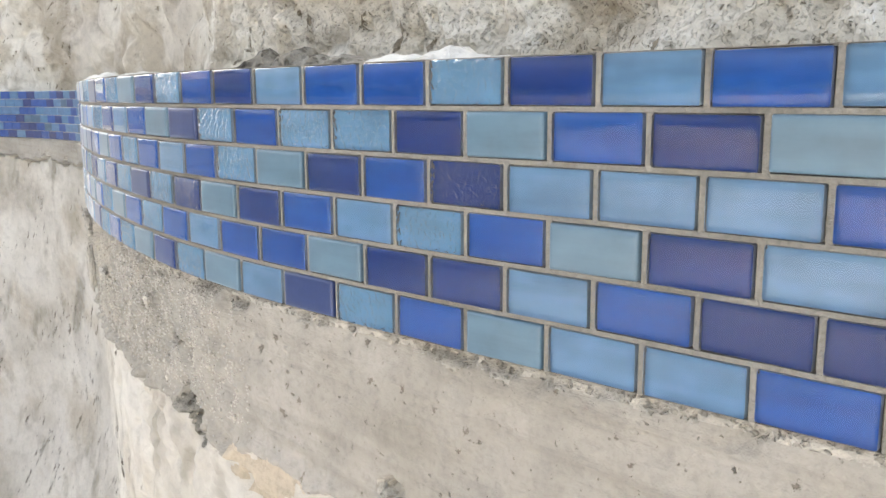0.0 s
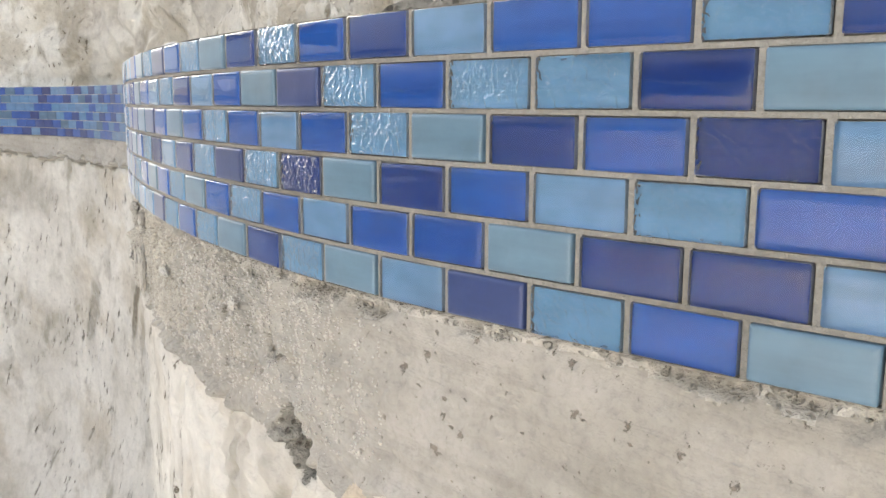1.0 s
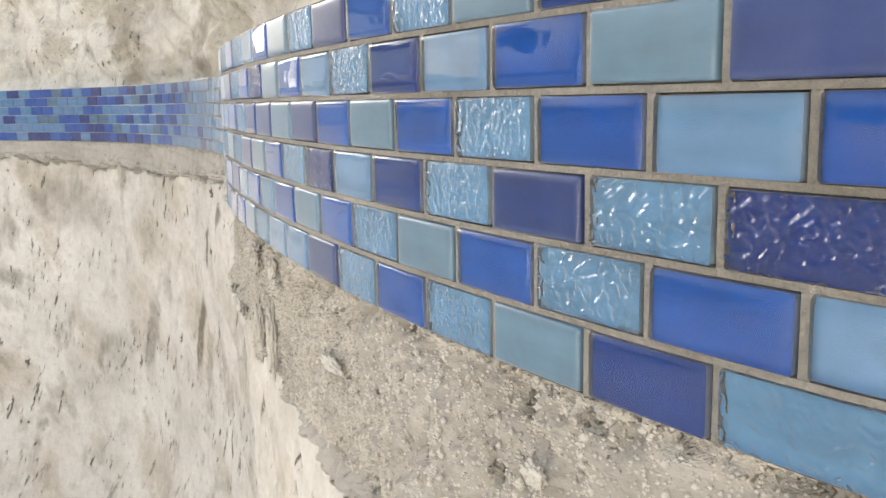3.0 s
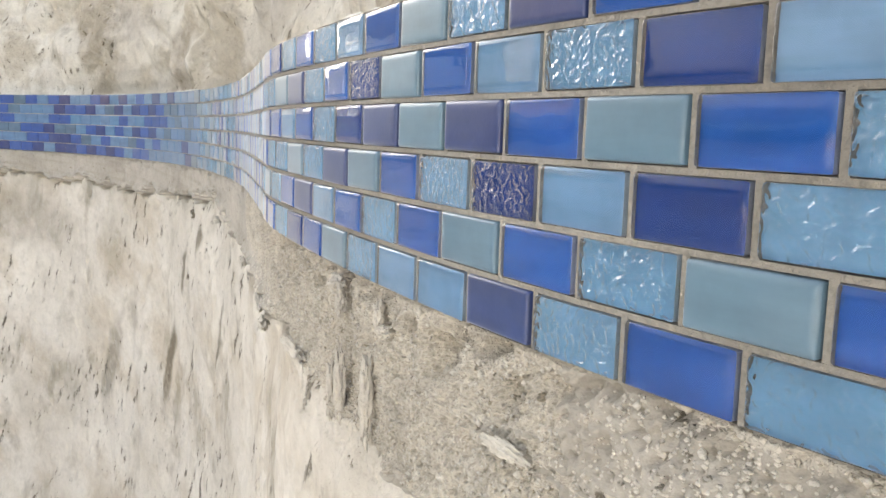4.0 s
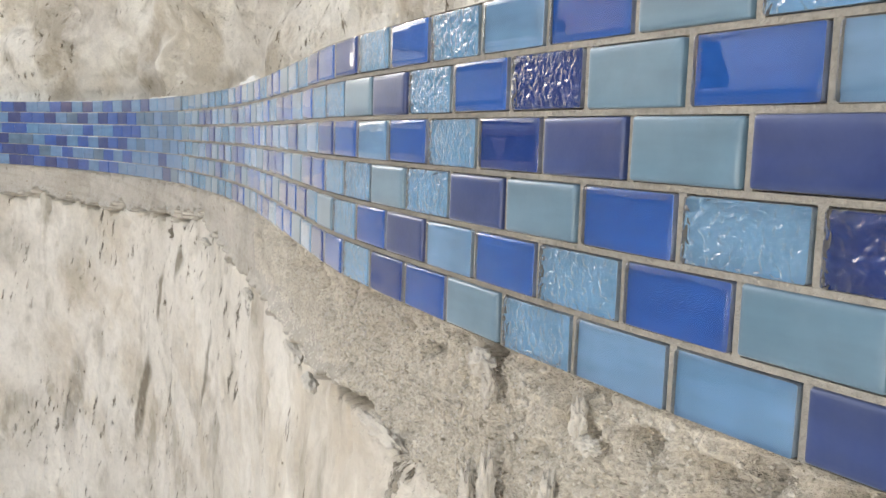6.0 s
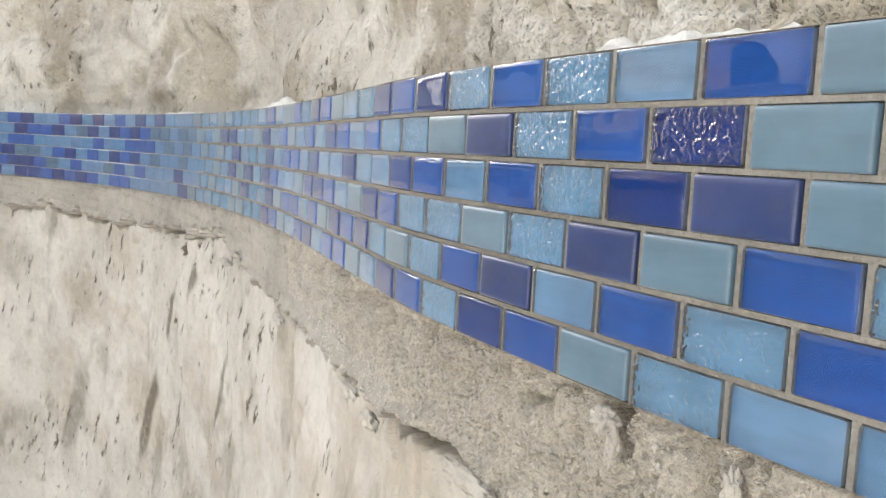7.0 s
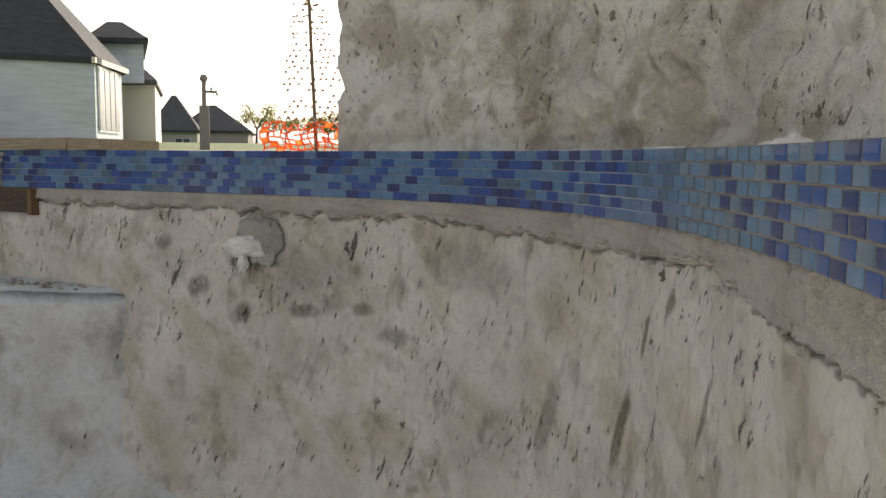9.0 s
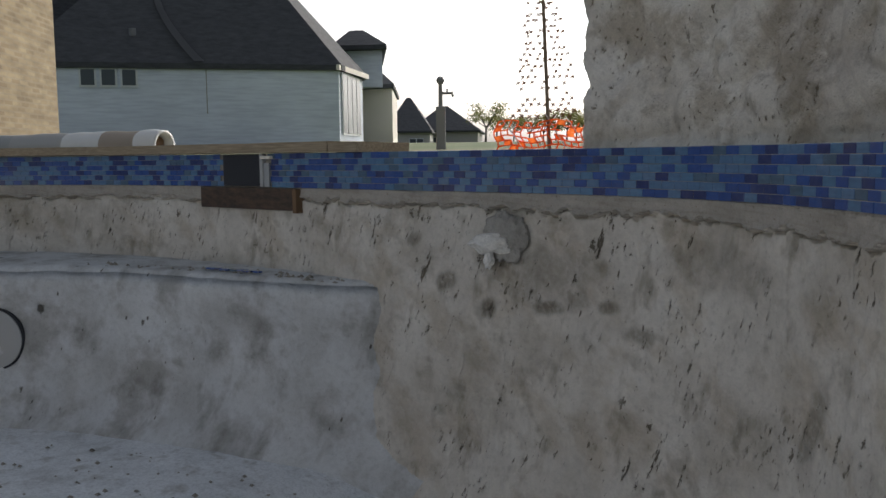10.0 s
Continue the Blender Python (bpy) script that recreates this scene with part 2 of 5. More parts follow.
def clear_glass(name, ripple=0.0):
    """Clear glass with a little waviness, or embossed with fine worms."""
    m = material(name, (1, 1, 1), 0.02, 0.0, IOR=1.5, Transmission_Weight=1.0, Sheen_Weight=0.3 if ripple else 0.65, Sheen_Roughness=0.30)
    p = coords(m)
    if ripple:
        w = ramp(m, noise_node(m, p, 195.0, 1, 0.4), [(0.37, grey(0.0)), (0.5, grey(1.0)), (0.63, grey(0.0))])
        w.node.color_ramp.interpolation = "B_SPLINE"
        bump(m, w, ripple, 0.0022)
    else:
        bump(m, noise_node(m, p, 45.0, 1), 0.10, 0.002)
    return m


def solid_tile(name, deep, pale, rough, far_haze=0.0):
    """A tile seen as one body: frosted near by, or clear but far off, with distance haze put into its colour."""
    m = material(name, deep, rough, 0.0, Coat_Weight=0.35, Coat_Roughness=rough * 0.7, IOR=1.5, Sheen_Weight=0.5, Sheen_Roughness=0.30)
    n, l, b = nodes_of(m)
    c = tile_tone(m, deep, pale)
    p = coords(m)
    film = ramp(m, noise_node(m, p, 26.0, 5, 0.65), [(0.40, grey(0.0)), (0.72, grey(1.0))])
    tc, xyz = n.new("ShaderNodeTexCoord"), n.new("ShaderNodeSeparateXYZ")
    l.new(tc.outputs["Object"], xyz.inputs[0])
    fx = math_node(m, "SUBTRACT", PITCH / 2 - 0.002, math_node(m, "ABSOLUTE", xyz.outputs[0], 0.0))
    fz = math_node(m, "SUBTRACT", ROW / 2 - 0.0015, math_node(m, "ABSOLUTE", xyz.outputs[2], 0.0))
    rim = ramp(m, math_node(m, "MULTIPLY", math_node(m, "MINIMUM", fx, fz), 100.0), [(0.0, grey(1.0)), (0.32, grey(0.0))])
    # dust film on all; far tiles also get distance haze mixed into the colour
    dust_and_haze = math_node(m, "ADD", math_node(m, "MULTIPLY", film, 0.05), far_haze if far_haze else math_node(m, "MULTIPLY", rim, 0.035))
    l.new(mix(m, "MIX", dust_and_haze, c, (0.52, 0.55, 0.58)), b.inputs["Base Color"])
    bump(m, noise_node(m, p, 500.0, 2), 0.10, 0.0004)
    return m


TINT = {"T": ((0.138, 0.262, 0.365), (0.168, 0.288, 0.385)), "L": ((0.185, 0.375, 0.60), (0.235, 0.415, 0.625)), "X": ((0.17, 0.395, 0.62), (0.215, 0.43, 0.645)),
        "B": ((0.016, 0.118, 0.49), (0.024, 0.15, 0.545)), "P": ((0.007, 0.046, 0.265), (0.012, 0.062, 0.305)), "Q": ((0.008, 0.040, 0.24), (0.012, 0.050, 0.27))}
TINT_NAME = {"T": "teal", "L": "light_blue", "X": "pale_blue", "B": "royal_blue", "P": "indigo", "Q": "dark_indigo"}
BACK = {k: tile_colour("tile_back_" + TINT_NAME[k], *TINT[k]) for k in "LXBPQ"}
SIDE = {k: tile_colour("tile_edge_" + TINT_NAME[k], *(tuple(0.4 * a + 0.6 * g for a, g in zip(c, (0.58, 0.60, 0.60))) for c in TINT[k])) for k in "LXBPQ"}
GLASS = {k: clear_glass("embossed_clear_glass", 0.9) if k in "XQ" else clear_glass("smooth_clear_glass") for k in "XL"}
FROSTED = solid_tile("frosted_teal_glass", *(tuple(0.68 * a for a in c) for c in TINT["T"]), 0.34)
MATT = solid_tile("frosted_indigo_glass", *(tuple(0.46 * a for a in c) for c in TINT["P"]), 0.34)
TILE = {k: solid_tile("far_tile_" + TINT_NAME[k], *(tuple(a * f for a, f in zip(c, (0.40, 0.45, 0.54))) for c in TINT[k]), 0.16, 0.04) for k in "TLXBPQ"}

timber = material("weathered_timber", (0.33, 0.26, 0.17), 0.8)
_v = coords(timber, (1.5, 12, 25))
nodes_of(timber)[1].new(ramp(timber, noise_node(timber, _v, 6, 5), [(0.3, (0.22, 0.17, 0.11)), (0.7, (0.42, 0.34, 0.23))]), nodes_of(timber)[2].inputs["Base Color"])
rust_board = material("wet_brown_board", (0.055, 0.035, 0.022), 0.6)
nodes_of(rust_board)[1].new(ramp(rust_board, noise_node(rust_board, coords(rust_board, (4, 4, 12)), 5, 5), [(0.3, (0.03, 0.02, 0.014)), (0.75, (0.12, 0.07, 0.04))]), nodes_of(rust_board)[2].inputs["Base Color"])
# near-black that stands for the shade inside openings and gaps
dark_void = material("recess_shade", (0.02, 0.022, 0.028), 0.7)
pvc = material("grey_pvc", (0.42, 0.42, 0.41), 0.5)
white_pvc = material("white_pvc", (0.78, 0.78, 0.76), 0.45)
brown_in = material("brown_inside", (0.18, 0.11, 0.06), 0.9)
brown_wrap = material("brown_wrap", (0.40, 0.34, 0.28), 0.8)
grey_wrap = material("grey_wrap", (0.36, 0.37, 0.37), 0.7)
shingle = material("dark_shingles", (0.035, 0.036, 0.042), 0.9)
nodes_of(shingle)[1].new(ramp(shingle, noise_node(shingle, coords(shingle, (1, 1, 4)), 2.5, 6, 0.7), [(0.3, (0.045, 0.047, 0.054)), (0.7, (0.095, 0.097, 0.105))]), nodes_of(shingle)[2].inputs["Base Color"])
house_white = material("white_house_brick", (0.88, 0.89, 0.90), 0.85)
_course = ramp(house_white, noise_node(house_white, coords(house_white, (1.2, 1.2, 13)), 1.0, 3), [(0.35, (0.70, 0.745, 0.84)), (0.6, (0.82, 0.87, 0.96))])
_weather = ramp(house_white, noise_node(house_white, coords(house_white, (0.5, 0.5, 0.8)), 1.0, 4), [(0.3, grey(0.86)), (0.65, grey(1.0))])
nodes_of(house_white)[1].new(mix(house_white, "MULTIPLY", 1.0, _course, _weather), nodes_of(house_white)[2].inputs["Base Color"])
cream_trim = material("cream_trim", (0.86, 0.79, 0.68), 0.7)
pane_glass = material("window_glass", (0.10, 0.115, 0.13), 0.35, Specular_IOR_Level=0.2)
white_trim = material("white_painted_trim", (0.76, 0.78, 0.80), 0.6)
valley_grey = material("weathered_valley_strip", (0.20, 0.20, 0.215), 0.8)
far_wall = material("far_house_wall", (0.55, 0.53, 0.50), 0.9)
blond = material("blond_brick", (0.6, 0.5, 0.34), 0.9)
_n, _l, _b = nodes_of(blond)
_t = _n.new("ShaderNodeTexBrick")
_t.inputs["Color1"].default_value, _t.inputs["Color2"].default_value, _t.inputs["Mortar"].default_value = (0.43, 0.335, 0.205, 1), (0.29, 0.215, 0.125, 1), (0.36, 0.29, 0.195, 1)
_t.inputs["Scale"].default_value, _t.inputs["Mortar Size"].default_value = 1.0, 0.012
_t.inputs["Brick Width"].default_value, _t.inputs["Row Height"].default_value = 0.23, 0.066
_uv = _n.new("ShaderNodeUVMap")
_l.new(_uv.outputs[0], _t.inputs["Vector"])
_l.new(mix(blond, "MULTIPLY", 1.0, _t.outputs["Color"], ramp(blond, noise_node(blond, coords(blond, (3, 3, 9)), 1.0, 4), [(0.3, grey(0.70)), (0.65, grey(1.12))])), _b.inputs["Base Color"])
orange = material("orange_plastic_mesh", (1.0, 0.27, 0.06), 0.5)
_n, _l, _b = nodes_of(orange)
_thin, _both = _n.new("ShaderNodeBsdfTranslucent"), _n.new("ShaderNodeMixShader")
_thin.inputs[0].default_value = (1.0, 0.25, 0.05, 1)
_both.inputs[0].default_value = 0.6
_l.new(_b.outputs[0], _both.inputs[1])
_l.new(_thin.outputs[0], _both.inputs[2])
_l.new(_both.outputs[0], _n["Material Output"].inputs[0])
# orange mesh knots coloured dark, as silhouettes against the bright sky
knot_dark = material("mesh_silhouette", (0.20, 0.09, 0.045), 0.7)
string_white = material("white_string", (0.75, 0.72, 0.68), 0.6)
pole_wood = material("stake_wood", (0.27, 0.20, 0.145), 0.8)
grass_mat = material("grass", (0.08, 0.12, 0.03), 0.95)
_soil = ramp(grass_mat, noise_node(grass_mat, coords(grass_mat), 0.6, 6, 0.7), [(0.35, (0.36, 0.31, 0.235)), (0.62, (0.20, 0.20, 0.10))])
_lawn = ramp(grass_mat, noise_node(grass_mat, coords(grass_mat), 0.25, 6, 0.7), [(0.35, (0.16, 0.20, 0.07)), (0.65, (0.10, 0.15, 0.04))])
_far = nodes_of(grass_mat)[0].new("ShaderNodeVectorMath")
_far.operation = "LENGTH"
nodes_of(grass_mat)[1].new(coords(grass_mat, (0.01, 0.01, 0.0)), _far.inputs[0])
_edge = ramp(grass_mat, _far.outputs["Value"], [(0.08, grey(0.0)), (0.16, grey(1.0))])
nodes_of(grass_mat)[1].new(mix(grass_mat, "MIX", _edge, _soil, _lawn), nodes_of(grass_mat)[2].inputs["Base Color"])
leaf = material("leaves", (0.17, 0.18, 0.075), 0.8)
_n, _l, _b = nodes_of(leaf)
_thin, _both = _n.new("ShaderNodeBsdfTranslucent"), _n.new("ShaderNodeMixShader")
_thin.inputs[0].default_value = (0.30, 0.30, 0.10, 1)
_both.inputs[0].default_value = 0.5
_l.new(_b.outputs[0], _both.inputs[1])
_l.new(_thin.outputs[0], _both.inputs[2])
_l.new(_both.outputs[0], _n["Material Output"].inputs[0])
bark = material("bark", (0.08, 0.06, 0.045), 0.9)
post_paint = material("grey_post", (0.30, 0.29, 0.28), 0.6)


# ---- mesh helpers ----
def mesh_object(name, verts, faces, mats, smooth=False, slots=None, parent=None, uvs=None):
    me = bpy.data.meshes.new(name)
    me.from_pydata([tuple(v) for v in verts], [], [tuple(f) for f in faces])
    for m in (mats if isinstance(mats, (list, tuple)) else [mats]):
        me.materials.append(m)
    if slots is not None:
        me.polygons.foreach_set("material_index", slots)
    if smooth:
        me.polygons.foreach_set("use_smooth", [True] * len(me.polygons))
    if uvs is not None:
        idx = np.empty(len(me.loops), dtype=np.int32)
        me.loops.foreach_get("vertex_index", idx)
        me.uv_layers.new(name="along").data.foreach_set("uv", np.asarray(uvs, dtype=np.float32)[idx].ravel())
    me.update()
    ob = new(name, me)
    if parent:
        ob.parent = parent
    return ob


def part(name, bm, mat, parent, label=""):
    me = bpy.data.meshes.new(name)
    bm.to_mesh(me)
    bm.free()
    me.materials.append(mat)
    ob = new(name, me)
    ob.parent = parent
    if label:
        ob["label"] = label
    return ob


def thing(name, label, category, at=(0, 0, 0), turn=0.0, group="", kind=""):
    ob = new(name)
    ob.matrix_world = pose(*at, 0, 0, turn)
    return tagged(ob, label, category, group, kind)


def box(bm, x0, x1, y0, y1, z0, z1, bevel=0.0):
    r = bmesh.ops.create_cube(bm, size=1.0, matrix=Matrix.Translation(((x0 + x1) / 2, (y0 + y1) / 2, (z0 + z1) / 2)) @ Matrix.Diagonal((x1 - x0, y1 - y0, z1 - z0, 1)))
    if bevel:
        es = list({e for v in r["verts"] for e in v.link_edges})
        bmesh.ops.bevel(bm, geom=es, offset=bevel, segments=2, affect="EDGES", profile=0.5)
    return bm


def a_box(*dims, bevel=0.0):
    return box(bmesh.new(), *dims, bevel=bevel)


def rod(bm, a, b, r0, r1=None, seg=10):
    a, b = Vector(a), Vector(b)
    r1 = r0 if r1 is None else r1
    q = (b - a).to_track_quat("Z", "Y").to_matrix().to_4x4()
    bmesh.ops.create_cone(bm, cap_ends=True, segments=seg, radius1=r0, radius2=r1, depth=(b - a).length, matrix=Matrix.Translation((a + b) / 2) @ q)
    return bm


def n3(x, y, z):
    return noise.noise(Vector((x, y, z)))


# ---- plan of the pool: one closed line along the tile faces, measured in tiles ----
TILE_LOW, TILE_TOP = 1.0, 1.0 + 6 * ROW
NEAR = [(-6, 0.569, 0.165), (0, 0.3259, 0.3522), (3, 0.2058, 0.4469), (6, 0.0858, 0.5421), (9, -0.0315, 0.6466), (12, -0.1350, 0.7637),
        (15, -0.2252, 0.8898), (18, -0.3046, 1.0237), (21, -0.3753, 1.1627), (24, -0.4378, 1.3055), (27, -0.4837, 1.4522)]
FAR = [(-0.645, 1.921), (-0.889, 2.391), (-1.225, 2.765), (-1.60, 3.00), (-1.95, 3.11), (-2.30, 3.155), (-2.85, 3.165), (-3.5, 3.185), (-4.5, 3.17),
       (-5.4, 2.90), (-6.1, 2.3), (-6.6, 1.0), (-6.5, -0.8), (-5.4, -2.4), (-3.4, -3.3), (-1.2, -3.4), (0.4, -2.8), (1.1, -1.9), (1.2, -0.9), (0.95, -0.25), (0.569, 0.165)]
KN = [list(k) for k in NEAR]
for fx, fy in FAR:
    KN.append([KN[-1][0] + math.hypot(fx - KN[-1][1], fy - KN[-1][2]) / PITCH * 1.012, fx, fy])
KN = np.array(KN)
LOOP = KN[-1, 0] - KN[0, 0]


def _spline():
    u, p = KN[:, 0], KN[:, 1:]
    d = np.diff(p, axis=0) / np.diff(u)[:, None]
    h = np.diff(u)
    tan = np.empty_like(p)
    tan[1:-1] = (d[:-1] * h[1:, None] + d[1:] * h[:-1, None]) / (h[1:] + h[:-1])[:, None]
    tan[0] = tan[-1] = (d[0] * h[-1] + d[-1] * h[0]) / (h[0] + h[-1])
    uu = np.arange(u[0], u[-1], 0.25)
    k = np.clip(np.searchsorted(u, uu, side="right") - 1, 0, len(h) - 1)
    s = ((uu - u[k]) / h[k])[:, None]
    hh = h[k][:, None]
    xy = (2 * s**3 - 3 * s**2 + 1) * p[k] + (s**3 - 2 * s**2 + s) * hh * tan[k] + (-2 * s**3 + 3 * s**2) * p[k + 1] + (s**3 - s**2) * hh * tan[k + 1]
    return uu, xy


CU, CXY = _spline()


def plan(u):
    """Place on the tile line at u tiles, and the unit direction into the pool."""
    w = (np.asarray(u, float) - CU[0]) % LOOP + CU[0]
    ax = np.append(CU, CU[0] + LOOP)
    gx, gy = np.append(CXY[:, 0], CXY[0, 0]), np.append(CXY[:, 1], CXY[0, 1])
    x, y = np.interp(w, ax, gx), np.interp(w, ax, gy)
    e = 0.5
    w0, w1 = (w - e - CU[0]) % LOOP + CU[0], (w + e - CU[0]) % LOOP + CU[0]
    tx, ty = np.interp(w1, ax, gx) - np.interp(w0, ax, gx), np.interp(w1, ax, gy) - np.interp(w0, ax, gy)
    n = np.hypot(tx, ty)
    return x, y, -ty / n, tx / n


def sheet(name, us, rows, mat, closed=False, smooth=True, parent=None, choose=None):
    """A surface along the tile line: rows(u) gives (offset behind the tile faces, height) from top to bottom."""
    x, y, nx, ny = plan(us)
    verts, uvs, k = [], [], 0
    for i, u in enumerate(us):
        prof = rows(u, x[i], y[i])
        k = len(prof)
        for off, z in prof:
            verts.append((x[i] - nx[i] * off, y[i] - ny[i] * off, z))
            uvs.append((u * PITCH, z))
    faces, slots = [], []
    n = len(us)
    for i in range(n if closed else n - 1):
        j = (i + 1) % n
        for q in range(k - 1):
            faces.append((i * k + q, i * k + q + 1, j * k + q + 1, j * k + q))
            slots.append(choose(us[i], verts[i * k + q][2]) if choose else 0)
    return mesh_object(name, verts, faces, mat, smooth, slots, parent, uvs)


U_ALL = np.concatenate([np.arange(-8, -3, 0.25), np.arange(-3, 11, 0.06), np.arange(11, 28, 0.024), np.arange(28, 34, 0.04), np.arange(34, 60, 0.07), np.arange(60, 115, 0.12), np.arange(115, 150, 0.3), np.arange(150, LOOP - 8, 2.0)])


# ---- structure: band bed, lower walls, floor ----
band = sheet("waterline_band", np.arange(CU[0], CU[0] + LOOP, 0.5), lambda u, x, y: [(0.30, TILE_TOP - 0.004), (0.0056, TILE_TOP - 0.002), (0.0056, TILE_LOW + 0.001), (0.02, TILE_LOW - 0.002)], grout, closed=True, smooth=False)
tagged(band, "tan cement grout bed of the blue glass waterline tiles", "tile band", kind="structure")

BENCH_Z = 0.625
LOW_Z = np.concatenate([[1.007], np.arange(0.9985, 0.885, -0.0014), np.arange(0.8835, 0.846, -0.002), np.arange(0.845, 0.801, -0.004), np.arange(0.797, 0.405, -0.007), np.arange(0.40, 0.05, -0.014), np.array([0.03, 0.0, -0.05, -0.1, -0.2, -0.3, -0.42, -0.52, -0.6])])


def ease(a, b, t):
    f = min(1.0, max(0.0, (t - a) / (b - a)))
    return f * f * (3 - 2 * f)


EDGE = [(-8, 0.872), (8, 0.878), (13, 0.884), (16, 0.880), (19, 0.905), (22, 0.925), (24, 0.928), (26.3, 0.913), (30, 0.903), (33, 0.908), (37, 0.900), (39.5, 0.935), (42, 0.950), (44, 0.938),
        (47.5, 0.927), (54, 0.923), (60, 0.926), (64, 0.934), (70, 0.936), (90, 0.940), (120, 0.930)]


def edge_z(u):
    """Height of the ragged lower edge of the render coat under the tiles."""
    line = float(np.interp(u, [p[0] for p in EDGE], [p[1] for p in EDGE]))
    q = 2.6 * n3(u * 0.62 + 0.15 * n3(u * 5, 3, 0), 1.7, 0)
    torn = math.floor(q) + ease(0.40, 0.60, q - math.floor(q))
    p = 2.0 * n3(u * 2.1, 0.3, 0)
    torn_small = math.floor(p) + ease(0.35, 0.65, p - math.floor(p))
    far = ease(26, 42, u)
    return line + 0.008 * far * (torn + 0.5) + 0.007 * far * (torn_small + 0.5) + (1 - far) * (0.010 * n3(u * 0.55, 1.7, 0) + 0.011 * n3(u * 1.7, 0.3, 0)) + 0.003 * n3(u * 5.3, 0.9 + u * 0.41, 0) + 0.0015 * n3(u * 11.0, 0.4 + u * 0.7, 0)


# hollows in the render: tiles along, height, half width in tiles, half height, depth
HOLLOWS = [(10.5, 0.880, 0.50, 0.030, 0.036), (11.55, 0.991, 0.16, 0.006, 0.016), (12.25, 0.985, 0.18, 0.008, 0.018), (8.85, 0.991, 0.35, 0.005, 0.010),
           (13.8, 0.936, 0.2, 0.005, 0.007), (5.7, 0.904, 0.22, 0.008, 0.012), (14.9, 0.897, 0.35, 0.010, 0.012), (11.0, 0.945, 0.12, 0.012, 0.010), (12.6, 0.955, 0.10, 0.010, 0.010), (20.3, 0.899, 0.4, 0.010, 0.018),
           (24.6, 0.914, 0.14, 0.016, 0.022), (26.2, 0.902, 0.16, 0.016, 0.022), (29.2, 0.893, 0.14, 0.011, 0.020), (31.5, 0.897, 0.16, 0.011, 0.020), (33.6, 0.900, 0.12, 0.018, 0.022), (36.0, 0.893, 0.18, 0.010, 0.020), (22.6, 0.914, 0.12, 0.012, 0.020)]
STAINS = [(8.45, 0.866, 1.0, 0.024)]


def worn(u, z, x, y, spots):
    """How deep a point lies in one of the ragged spots, 0 outside."""
    most = 0.0
    for spot in spots:
        hu, hz, wu, wz = spot[:4]
        if abs(u - hu) < 2.2 * wu and abs(z - hz) < 2.2 * wz:
            g = math.exp(-((u - hu) / wu) ** 2 - ((z - hz) / wz) ** 2) + 0.40 * n3(x * 60, y * 60, z * 70) + 0.15 * n3(x * 160, y * 160, z * 160)
            most = max(most, ease(0.40, 0.70, g) * (spot[4] if len(spot) > 4 else 1.0))
    return most


def gap_at(u):
    return n3(u * 0.55, 6.0, 0) + 0.6 * n3(u * 3.1, 2.0, 0) + 0.3 * n3(u * 9, 4.0, 0)


